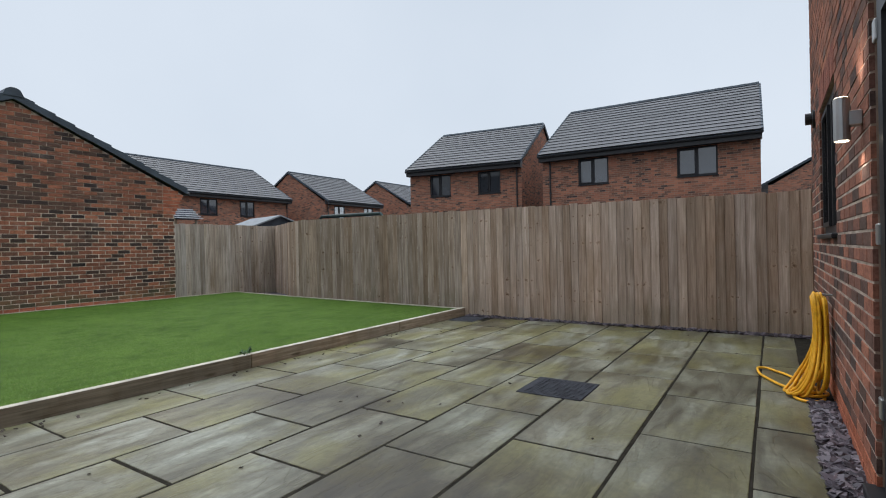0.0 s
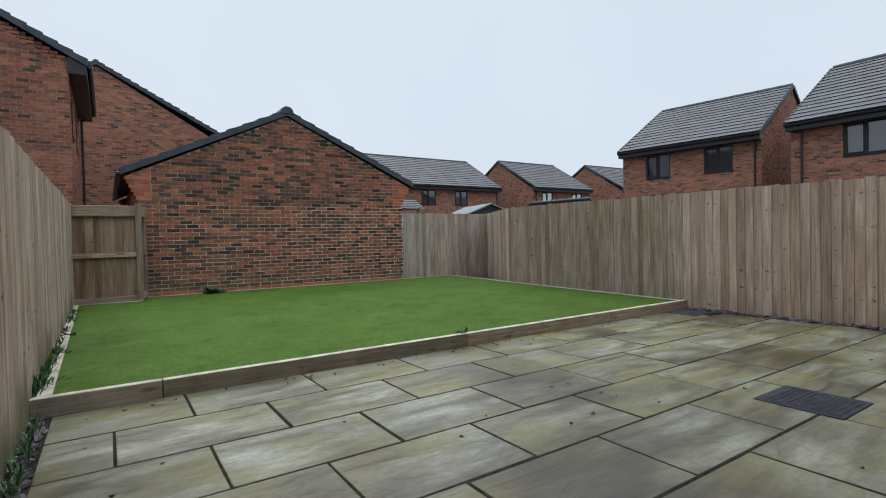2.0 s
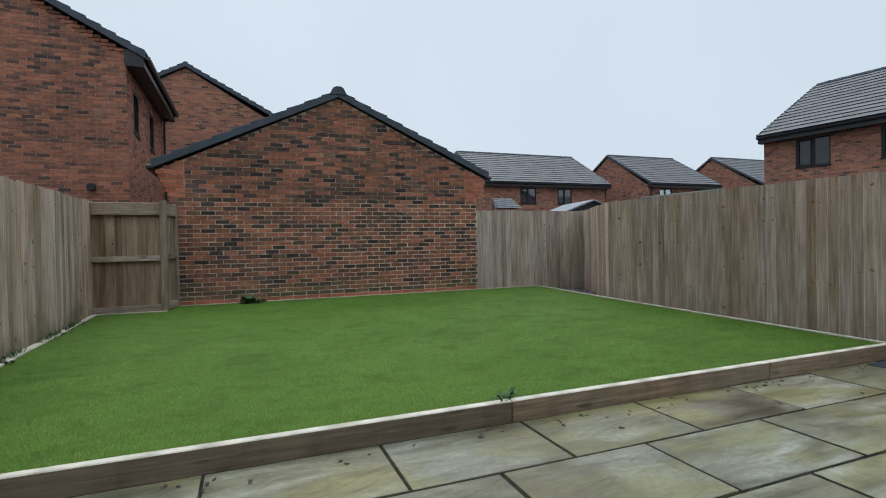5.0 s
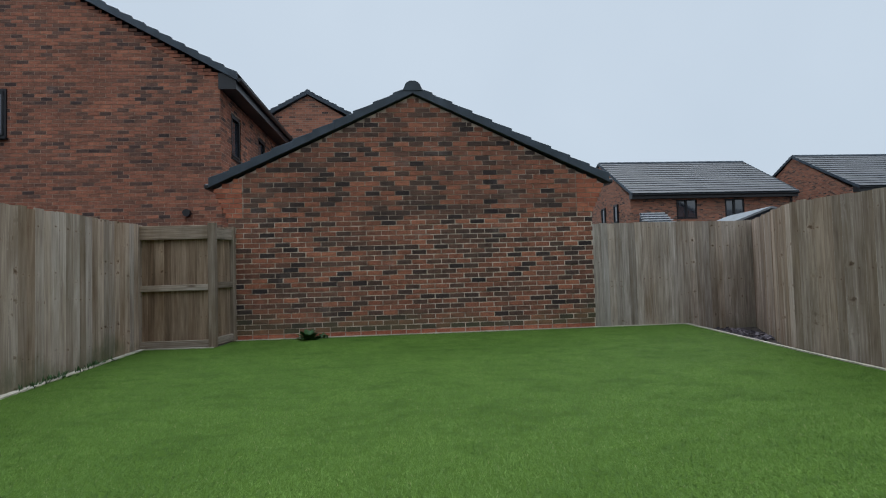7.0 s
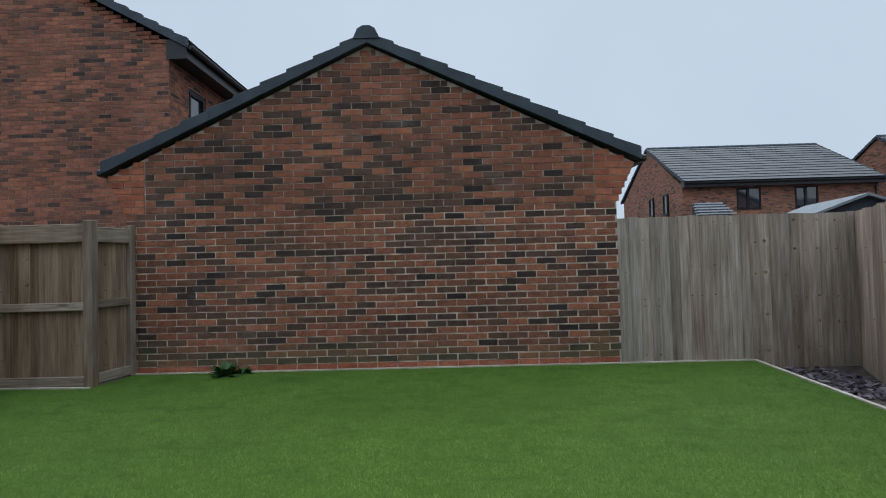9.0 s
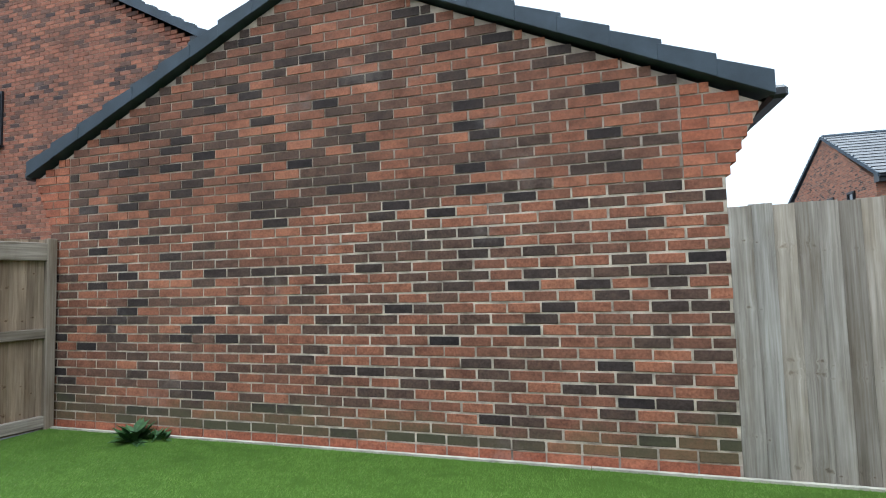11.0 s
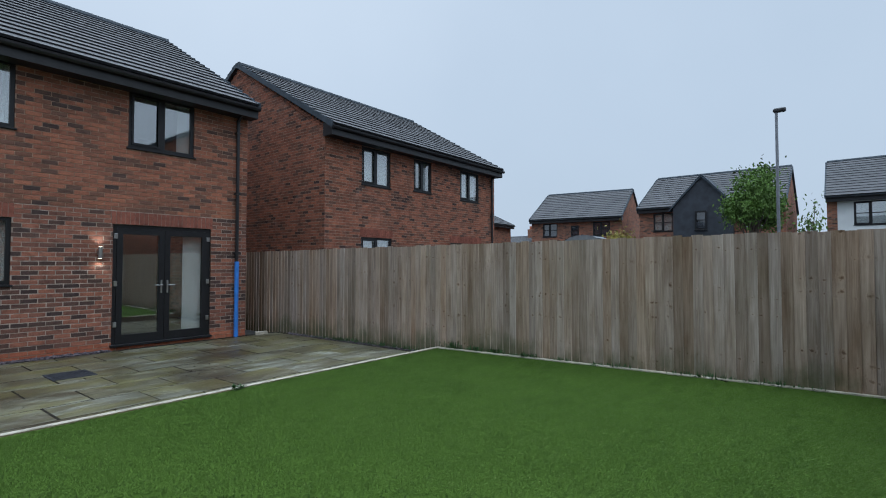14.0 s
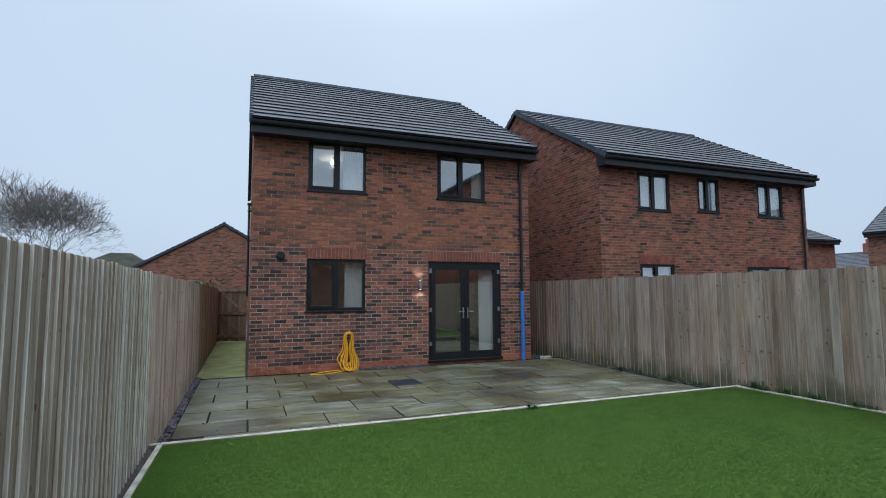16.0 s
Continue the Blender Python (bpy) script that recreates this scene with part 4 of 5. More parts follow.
for rx, ry, cx, cy, cz, tw in ((0.15, 0.09, -0.03, 0.15, 0.012, 0.0), (0.12, 0.1, 0.02, 0.14, 0.032, 0.4), (0.4, 0.1, 0.42, 0.3, 0.012, 0.4), (0.1, 0.08, 0.03, 0.16, 0.052, 0.2)):
    cu = bpy.data.curves.new("hose", "CURVE")
    cu.dimensions, cu.bevel_depth, cu.bevel_resolution = "3D", 0.011, 2
    sp = cu.splines.new("BEZIER")
    sp.bezier_points.add(7)
    for i, bp in enumerate(sp.bezier_points):
        a = i * math.pi / 4
        bp.co, bp.handle_left_type, bp.handle_right_type = (cx + rx * math.cos(a) * math.cos(tw) - ry * math.sin(a) * math.sin(tw), cy + ry * math.sin(a) * math.cos(tw) + rx * math.cos(a) * math.sin(tw), cz + rnd.uniform(0.0, 0.006)), "AUTO", "AUTO"
    sp.use_cyclic_u = True
    tmp = bpy.data.objects.new("tmp", cu)
    me = bpy.data.meshes.new_from_object(tmp)
    bpy.data.objects.remove(tmp)
    me.materials.clear()
    me.materials.append(M_hose)
    me.shade_smooth()
    o = new("hose_loop", me)
    o.parent = hose
part("hook", cyl(bmesh.new(), (0, 0, 0.755), (0, 0.12, 0.765), 0.008, seg=6), M_steel, hose)

# ---- garage ----
GX0, GX1, GC, GR, GE = 0.2, 5.72, 2.97, 3.93, 2.53
garage = thing("garage", "red brick gable-ended garage with dark stepped verge tiles", "garage", (0, GY, 0))
gs = (GR - GE) / (GC + 0.05)


def g_top(x):
    return GR - 0.1 - abs(x - GC) * gs


core = [(GX0, -0.1), (GX1, -0.1), (GX1, 2.0), (GX1 + 0.22, 2.42), (GC, GR - 0.1), (GX0 - 0.2, 2.42), (GX0, 2.0)]
gwall = part("wall", prism(core, "y", 0.006, 0.25), M_mortar_upper, garage)
part("mortar", boxm(GX0 + 0.002, GX1 - 0.002, 0.0035, 0.0055, 0.26, 1.98), M_mortar_pale, gwall)
part("side_wall", boxm(GX0, GX0 + 0.2, 0.25, 6.0, -0.1, 2.5), M_brick_far, garage)
part("side_wall", boxm(GX1 - 0.2, GX1, 0.25, 6.0, -0.1, 2.5), M_brick_far, garage)
part("back_wall", prism(core, "y", 6.0, 6.2), M_brick_far, garage)


def g_rows(bricks, d=0.02):
    """Facing -y, from wall x: the front of the boxes lies on y = 0."""
    u = random.uniform
    return [(p + u(-0.002, 0.003), q + u(-0.003, 0.002), u(-0.003, 0.0012), d, a + u(-0.002, 0.0025), b + u(-0.0025, 0.002)) for p, q, a, b, _ in bricks]


lower = lay_bricks(GX0, GX1, 0.27, 1.99, phase=1)
upper = lay_bricks(GX0 + 0.22, GX1 - 0.24, 1.995, 4.0, top=g_top, phase=0)
plinth = lay_bricks(GX0, GX1, 0.12, 0.265)
near = [q for q in lower if q[4] and q[0] > 2.75]
gone = set(near[:290])
gbrick = mesh_of(boxm(-BL / 2, BL / 2, 0, 0.02, 0, BH, bev=0.003), M_brick_piece)
stuff("brickwork", boxes_mesh(g_rows([q for q in lower if q not in gone]), M_brick), gwall)
stuff("brickwork", boxes_mesh(g_rows(upper), M_brick), gwall)
stuff("brickwork", boxes_mesh(g_rows(plinth), M_brick_orange), gwall, "orange-red bricks at the foot of the wall")
# stepped orange corbels at both eaves
rows = []
for c in range(12):
    z = 1.995 + c * COURSE
    out = 0.034 * min(c + 1, 7)
    reach = (GR - 0.1 - z - BH) / gs
    for lo, hi in ((max(GX0 - out, GC - reach), GX0 + 0.21), (GX1 - 0.23, min(GX1 + out, GC + reach))):
        if hi - lo < 0.04:
            continue
        cut = lo + (hi - lo) * (0.62 if c % 2 else 0.38)
        rows += [(lo, cut - 0.006, -0.001, 0.22, z, z + BH), (cut + 0.006, hi - 0.006, -0.001, 0.22, z, z + BH)]
stuff("corbel_brick", boxes_mesh(rows, M_brick_orange), garage, "orange bricks stepping out under the eaves")
deck = prism([(GC - 3.02, GE - 0.02), (GC, GR + 0.0), (GC + 3.02, GE - 0.02), (GC + 3.02, GE - 0.06), (GC, GR - 0.06), (GC - 3.02, GE - 0.06)], "y", -0.02, 6.3)
groof = part("roof", deck, M_verge, garage)
for sgn in (-1, 1):
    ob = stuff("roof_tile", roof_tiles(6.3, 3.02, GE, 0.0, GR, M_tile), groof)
    ob.matrix_local = Matrix.Translation((GC, -0.03, 0)) @ (pose(0, 0, 0, rz=-90) @ Matrix.Diagonal((-1, 1, 1, 1)) if sgn > 0 else pose(0, 0, 0, rz=90))
nv = 10
for sgn in (-1, 1):
    for i in range(nv):
        f0, f1 = i / nv, (i + 1.1) / nv
        xa, xb = GC + sgn * 3.03 * (1 - f0), GC + sgn * 3.03 * (1 - min(1, f1))
        za, zb = GE + (GR - GE) * f0, GE + (GR - GE) * min(1.0, f1)
        vs = []
        for y in (-0.055 - 0.004 * (i % 2), 0.06):
            for x, z, lo, hi in ((xa, za, -0.085, 0.062), (xb, zb, -0.085, 0.028)):
                vs += [(x, y, z + lo), (x, y, z + hi)]
        bm = bmesh.new()
        v = [bm.verts.new(p) for p in vs]
        for f in ((0, 1, 3, 2), (4, 6, 7, 5), (0, 4, 5, 1), (2, 3, 7, 6), (1, 5, 7, 3), (0, 2, 6, 4)):
            bm.faces.new([v[k] for k in f])
        bmesh.ops.recalc_face_normals(bm, faces=bm.faces)
        bmesh.ops.bevel(bm, geom=list(bm.edges), offset=0.004, segments=1, affect="EDGES")
        part("verge_tile", bm, M_verge, groof)
bm = prism([(GC - 0.15, GR - 0.04), (GC - 0.1, GR + 0.07), (GC - 0.04, GR + 0.105), (GC + 0.04, GR + 0.105), (GC + 0.1, GR + 0.07), (GC + 0.15, GR - 0.04)], "y", -0.07, 0.4)
part("ridge_end", bm, M_verge, groof)
bm = bmesh.new()
cyl(bm, (GC, 0.3, GR + 0.0), (GC, 6.3, GR + 0.0), 0.12, seg=10)
part("ridge_tile", bm, M_verge, groof)
for xg, s in ((GC - 3.06, -1), (GC + 3.06, 1)):
    part("gutter", boxm(xg - 0.05, xg + 0.05, -0.02, 6.3, GE - 0.1, GE - 0.02, bev=0.02), M_black, garage)

# ---- fences ----


def board_mesh(material, h, seed, edge=None, thick=0.016):
    r = random.Random(seed)
    w, t0, t1 = 0.125, 0.006, thick
    bm = prism([(0, 0), (w, 0), (w, t1), (0, t0)], "z", 0, h + r.uniform(-0.006, 0.006))
    bmesh.ops.bevel(bm, geom=[e for e in bm.edges if abs(e.verts[0].co.z - e.verts[1].co.z) > 0.5], offset=0.003, segments=1, affect="EDGES")
    me = mesh_of(bm, material)
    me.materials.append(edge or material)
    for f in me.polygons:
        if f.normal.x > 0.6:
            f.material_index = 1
    return me


def fence(label, p, q, z0, z1a, z1b, material, flip_side=False, posts=True, edge=None, thick=0.021):
    """A run of upright feather-edge boards from p to q; the boarded face looks to the left of p to q, or to the right if flipped."""
    p, q = Vector((*p, 0)), Vector((*q, 0))
    d = q - p
    L = d.length
    f = thing("fence", label, "fence", (p.x, p.y, z0), math.degrees(math.atan2(d.y, d.x)), "garden fences")
    n = round(L / 0.112)
    g = L / n
    hs = [z1a - z0, (z1a + z1b) / 2 - z0, z1b - z0]
    kinds = [board_mesh(material, 1.8, k, edge, thick) for k in range(5)]
    s = -1 if flip_side else 1
    for i in range(n):
        o = new("board", kinds[random.randrange(5)])
        o.parent = f
        # each board laps over the thin edge of the one before
        tall = (hs[0] + (hs[2] - hs[0]) * i / n) / 1.8
        o.matrix_local = Matrix.Translation((i * g, random.uniform(0, 0.007) * s, random.uniform(-0.007, 0.006))) @ pose(0, 0, 0, ry=random.uniform(-0.18, 0.18), rz=random.uniform(-1.0, 1.0)) @ Matrix.Diagonal((1, s, tall, 1))
    for z in (0.25, 0.9, 1.5):
        part("rail", boxm(0, L, -0.06 if s > 0 else 0.005, -0.005 if s > 0 else 0.06, z, z + 0.08), M_rail, f)
    if posts:
        k = max(1, round(L / 1.9))
        for i in range(k + 1):
            x = min(max(L * i / k, 0.06), L - 0.06)
            part("post", boxm(x - 0.05, x + 0.05, -0.17 if s > 0 else 0.065, -0.065 if s > 0 else 0.17, -0.05, hs[1] - 0.03), M_rail, f)
    return f


YS = 4.8
ZS = 1.70 + 0.1 * (YS + 8.0) / (YK + 8.0)
fence("tall weathered brown feather-edge board fence beside patio and lawn", (XK, YS), (XK, -8.0), -0.06, ZS, 1.70, M_fence, True, edge=M_edge_mid)
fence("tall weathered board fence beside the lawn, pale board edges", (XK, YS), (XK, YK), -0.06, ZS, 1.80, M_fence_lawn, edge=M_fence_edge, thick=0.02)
fence("short angled run of weathered board fence by the soil bed", (XK, YK), (XC, YC), -0.06, 1.80, 1.8, M_fence)
fence("grey weathered board fence joining the garage corner", (GX1 + 0.0, YC), (XC, YC), -0.02, 1.8, 1.8, M_fence_silver, True, thick=0.024)
fence("grey algae-stained board fence along the lawn and patio", (-0.76, -8.0), (-0.8, 10.7), -0.06, 1.80, 1.87, M_fence_grey, True, edge=M_edge_mid, thick=0.019)

# panel with rails at the garden corner, its return to the garage, and the post between
panel = thing("gate_panel", "brown boarded panel with three rails and a corner post", "fence panel", (-0.86, 10.66, 0.16))
for i in range(9):
    o = new("board", board_mesh(M_gate, 1.66, i))
    o.parent = panel
    o.matrix_local = pose(0.03 + i * 0.108, 0.03 + 0.004 * (i % 2), 0.03)
for z, h in ((0.03, 0.1), (0.8, 0.085), (1.5, 0.19)):
    part("rail", boxm(0.03, 1.0, -0.022 if h > 0.15 else -0.015, 0.026, z, z + h, bev=0.006), M_rail, panel)
part("post", boxm(0.98, 1.075, -0.055, 0.045, -0.02, 1.72, bev=0.006), M_post, panel)
ret = thing("return_panel", "short brown boarded return panel with rails against the garage", "fence panel", (0.17, 10.7, 0.16), 78)
for i in range(5):
    o = new("board", board_mesh(M_gate, 1.66, 30 + i))
    o.parent = ret
    o.matrix_local = pose(-0.05 + i * 0.105, 0.012 + 0.004 * (i % 2), 0.03)
for z, h in ((0.05, 0.1), (0.82, 0.085), (1.5, 0.16)):
    part("rail", boxm(-0.02, 0.46, -0.035, 0.01, z, z + h, bev=0.006), M_rail, ret)
part("post", boxm(0.41, 0.487, -0.045, 0.03, 0.0, 1.7, bev=0.006), M_post, ret)

# side gate at the end of the passage
sg = thing("side_gate", "dark brown ledged and braced side gate, closed", "gate", (6.24, -7.3, 0))
for i in range(8):
    o = new("board", board_mesh(M_gate, 1.72, 50 + i))
    o.parent = sg
    o.matrix_local = pose(i * 0.108, -0.02, 0.02)
for z in (0.12, 0.85, 1.6):
    part("ledge", boxm(0, 0.86, 0.0, 0.03, z, z + 0.1, bev=0.005), M_gate, sg)
for z in (0.22, 0.95):
    bm = prism([(0.05, z), (0.15, z), (0.8, z + 0.63), (0.7, z + 0.63)], "y", 0.0, 0.025)
    part("brace", bm, M_gate, sg)

# ---- timber edging ----
ex = [-0.84, 0.02, 2.9, 5.3, 7.1]
for a, b in zip(ex, ex[1:]):
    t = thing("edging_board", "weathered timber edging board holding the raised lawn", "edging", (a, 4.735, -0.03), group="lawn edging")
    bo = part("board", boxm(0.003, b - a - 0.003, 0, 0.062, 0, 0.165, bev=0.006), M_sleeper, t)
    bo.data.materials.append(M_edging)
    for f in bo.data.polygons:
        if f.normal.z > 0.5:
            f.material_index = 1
for (xa, ya), (xb, yb), w in (((7.0, 4.8), (7.04, 8.6), 0.045), ((7.04, 8.6), (7.16, 11.15), 0.04), ((-0.695, 4.8), (-0.76, 10.62), 0.085), ((0.28, 11.15), (7.15, 11.155), 0.03), ((-0.8, 10.63), (0.2, 10.58), 0.04)):
    d = Vector((xb - xa, yb - ya))
    n = max(1, round(d.length / 2.4))
    for i in range(n):
        y = ya + (yb - ya) * i / n
        t = thing("edging_strip", "pale timber edging strip along the lawn", "edging", (xa + (xb - xa) * i / n, y, -0.02), math.degrees(math.atan2(d.y, d.x)), "lawn edging")
        bm = prism([(0.004, 0), (d.length / n - 0.004, 0), (d.length / n - 0.004, lawn_z(ya + (yb - ya) * (i + 1) / n) + 0.035), (0.004, lawn_z(y) + 0.035)], "y", -w / 2, w / 2)
        part("strip", bm, M_edging, t)

# soil bed in the corner
soil = part("soil", prism([(7.03, 4.8), (7.12, 4.8), (XK, YK), (XC, YC), (7.16, YC), (7.05, 8.6)], "z", -0.055, 0.1), M_soil)
tagged(soil, "bare dark soil bed with slate chips in the corner", "soil", kind="structure")
side = part("soil", boxm(-0.79, -0.75, 4.8, 10.6, -0.055, 0.12), M_soil)
tagged(side, "narrow strip of dark soil beside the fence", "soil", kind="structure")


def chips(name, label, regions, count, seed, size=(0.02, 0.055)):
    g = random.Random(seed)
    V = []
    for _ in range(count):
        x0, x1, y0, y1, z = g.choice(regions)
        c = Vector((g.uniform(x0, x1), g.uniform(y0, y1), z + g.uniform(0, 0.02)))
        m = Euler((g.uniform(-0.5, 0.5), g.uniform(-0.5, 0.5), g.uniform(0, 6.3))).to_matrix()
        a, b, t = g.uniform(*size), g.uniform(*size) * 0.6, g.uniform(0.004, 0.008)
        V.append([c + m @ Vector((sx * a * g.uniform(0.6, 1), sy * b * g.uniform(0.6, 1), sz * t)) for sz in (-1, 1) for sx, sy in ((-1, -1), (1, -1), (1, 1), (-1, 1))])
    return stuff(name, array_mesh(np.array(V), BOX_F, M_slate), None, label, "slate chips")


chips("slate_chips", "purple-grey slate chippings along the wall and fence", [(2.6, 4.15, 0.015, 0.14, -0.004)] * 3 + [(7.02, 7.1, 0.0, 4.7, -0.004)] * 3 + [(-0.84, -0.68, 0.5, 4.72, -0.008)] * 3, 2600, 3)
chips("bed_chips", "slate chips scattered on the soil bed", [(7.12, 7.3, 9.0, 11.1, 0.1), (7.3, 7.9, 9.9, 11.1, 0.1)], 500, 4)

g = random.Random(17)
V = []
for _ in range(90):
    c = Vector((g.uniform(-0.5, 6.9), g.choice((g.uniform(0.6, 4.7), g.gauss(4.6, 0.05))), 0.004))
    m = Euler((g.uniform(-0.4, 0.4), g.uniform(-0.4, 0.4), g.uniform(0, 6.3))).to_matrix()
    a = g.uniform(0.006, 0.016)
    V.append([c + m @ Vector((sx * a, sy * a * g.uniform(0.4, 0.8), sz * 0.002)) for sz in (-1, 1) for sx, sy in ((-1, -1), (1, -1), (1, 1), (-1, 1))])
stuff("leaf_litter", array_mesh(np.array(V), BOX_F, M_soil), None, "dark crumbs of leaf litter lying on the slabs", "leaf litter")

# ---- patio covers ----
mh = thing("manhole_cover", "dark patterned square manhole cover set in the patio", "manhole", (3.64, 1.82, -0.013))
part("cover", boxm(-0.25, 0.25, -0.26, 0.26, 0, 0.022, bev=0.004), M_manhole, mh)
rows = [(-0.22 + 0.037 * i, -0.22 + 0.037 * i + 0.024, -0.23 + 0.037 * j, -0.23 + 0.037 * j + 0.024, 0.02, 0.025) for i in range(12) for j in range(12)]
stuff("tread_studs", boxes_mesh(rows, M_manhole), mh)
dc = thing("drain_cover", "dark square drain cover beside the lawn edging", "drain", (6.72, 4.46, -0.015))
part("cover", boxm(-0.25, 0.25, -0.22, 0.22, 0, 0.024, bev=0.004), M_manhole, dc)

# ---- neighbours ----
NB = house("neighbouring two-storey red brick house with white blinds", (-10.05, -0.06, 0), 0, 7.9, E=5.03, R=7.62, geo="nb", gable_geo=(1,), glass=M_glass, pipe=0.25, blinds=(0, 2, 3),
           windows=[(5.53, 6.65, 3.72, 4.76), (3.68, 4.53, 3.78, 4.76), (1.01, 2.15, 3.74, 4.76), (5.47, 6.67, 1.2, 2.27), (0.88, 2.71, 0.1, 2.25)])
N1 = house("tall red brick house with a plain gable towards the garden", (-0.89, 19.07, 0), -90, 5.0, D=9.55, E=5.22, R=8.05, gable_geo=(1,), geo="nb", pipe=0.2,
           windows=[(3.7, 4.35, 3.7, 4.7, 1), (1.6, 2.3, 3.7, 4.7, 1)], gable_holes=[(4.1, 4.52, 3.95, 4.98)])
gw = thing("gable_window", "narrow black framed window in the gable wall", "window", (-0.89 - 4.1, 14.07, 0), 180)
window(gw, 0.005, 0.415, 3.98, 4.96, panes=1, y=0.06, fr=0.045)
gv = thing("wall_vent", "small round black vent on the gable wall", "vent", (-1.55, 14.07, 2.42))
part("pipe", cyl(bmesh.new(), (0, 0, 0), (0, -0.1, 0), 0.075, seg=12), M_black, gv)
house("red brick house with a gable behind the garage", (3.72, 28.8, 0), -90, 7.5, D=8.3, E=5.0, R=7.45)
house("red brick house with grey tiled roof beyond the fence", (20.0, 0.62, 0), 91.4, 7.75, E=4.87, R=7.57, windows=[(1.28, 2.6, 3.55, 4.6), (5.05, 6.25, 3.55, 4.6)], pipe=7.4)
house("red brick house with two dark upper windows", (20.75, 9.75, 0), 98, 5.7, E=4.95, R=7.5, glass=M_glass_deep, windows=[(1.0, 2.1, 3.62, 4.66), (3.5, 4.6, 3.62, 4.66)], pipe=0.2)
house("red brick house far behind the corner fence", (25.0, 30.5, 0), 180, 9.6, E=4.92, R=7.5, windows=[(2.95, 4.1, 3.55, 4.6), (5.75, 6.95, 3.55, 4.6)], pipe=0.2)
for y in (32.05, 33.9):
    gw = thing("gable_window", "narrow black window in the far gable wall", "window", (15.4, y, 0), 90, "far gable windows")
    window(gw, 0, 0.6, 3.5, 4.6, panes=1, y=0.1)
house("red brick house in the distance with pale curtains", (33.6, 28.9, 0), 180, 6.4, E=4.92, R=7.5, windows=[(0.9, 2.1, 3.6, 4.6), (4.3, 5.5, 3.6, 4.6)], pipe=6.2, blinds=(0, 1), glass=M_glass)
house("red brick house in the far distance", (42.5, 27.5, 0), 180, 6.2, E=4.92, R=7.5, windows=[(0.9, 2.1, 3.6, 4.6)])
house("red brick house at the end of the row", (40.0, 0.5, 0), 0, 8.0, E=4.9, R=7.45)
WH = house("white rendered house with black windows across the road", (-25.6, 19.2, 0), -90, 9.6, E=4.9, R=7.3, wall_mat=M_render, windows=[(7.29, 8.57, 3.45, 4.6), (3.6, 4.29, 3.45, 4.6), (1.2, 2.2, 3.45, 4.6)], bars=True, glass=M_glass, blinds=(0, 1, 2))
part("cladding_panel", boxm(5.07, 5.7, 0.0, 0.03, 0.5, 4.64), M_clad, WH, "dark upright cladding panel")
part("brick_strip", boxm(9.2, 9.61, 0.0, 0.02, -0.3, 4.64), M_brick_far, WH)
DH = house("house with dark grey cladded front gable across the road", (-25.6, 7.9, 0), -90, 7.4, E=4.9, R=7.3, windows=[(5.5, 6.6, 3.5, 4.6), (0.9, 1.9, 3.5, 4.6)], bars=True, glass=M_glass, blinds=(0, 1))
# its dark front gable
part("front_gable", prism([(2.35, -0.3), (5.35, -0.3), (5.35, 4.9), (3.85, 6.45), (2.35, 4.9)], "y", 0.0, 0.55), M_clad, DH)
window(DH, 3.6, 4.2, 3.5, 4.55, y=0.64, panes=1, bars=True)
part("front_gable_roof", prism([(2.15, 4.72), (3.85, 6.62), (5.55, 4.72), (5.55, 4.6), (3.85, 6.46), (2.15, 4.6)], "y", -2.5, 0.66), M_verge, DH)
house("brick house at the end of the road", (-29.2, -1.8, 0), -82, 6.6, E=4.9, R=7.3, windows=[(0.8, 2.0, 3.6, 4.6), (3.0, 3.6, 3.6, 4.4, 1), (4.6, 5.7, 3.6, 4.6)], bars=True)
house("brick house glimpsed past the neighbouring house", (-31.7, -12.2, 0), 0, 7.5, E=4.9, R=7.0)
house("low brick building with a tiled gable roof behind the side path", (3.2, -28.0, 0), 90, 8.0, D=8.6, E=2.75, R=5.4, gable_geo=(1,), over=0.3, category="bungalow", group="")

TR = house("far terrace of brick houses with chimneys", (-60.0, -20.0, 0), -90, 12.0, E=3.5, R=6.0)
for x in (4.0, 7.8):
    stack = part("chimney", boxm(x - 0.35, x + 0.35, -4.6, -3.7, 5.4, 7.1, bev=0.02), M_brick_far, TR, "red brick chimney stack")
    for y in (-4.4, -3.95):
        part("chimney_pot", cyl(bmesh.new(), (x, y, 7.1), (x, y, 7.6), 0.12, 0.1), M_brick_orange, stack)
hip = thing("bungalow", "dark mossy hipped roof far beyond the fence", "bungalow", (16.4, -40, 0))
part("wall", boxm(-4, 4, -4, 4, -0.3, 2.6), M_brick_far, hip)
bm = bmesh.new()
v = [bm.verts.new(p) for p in ((-4.4, -4.4, 2.6), (4.4, -4.4, 2.6), (4.4, 4.4, 2.6), (-4.4, 4.4, 2.6), (-0.8, 0, 5.0), (0.8, 0, 5.0))]
for f in ((0, 1, 5, 4), (1, 2, 5), (2, 3, 4, 5), (3, 0, 4), (3, 2, 1, 0)):
    bm.faces.new([v[i] for i in f])
part("roof", bm, M_moss, hip)

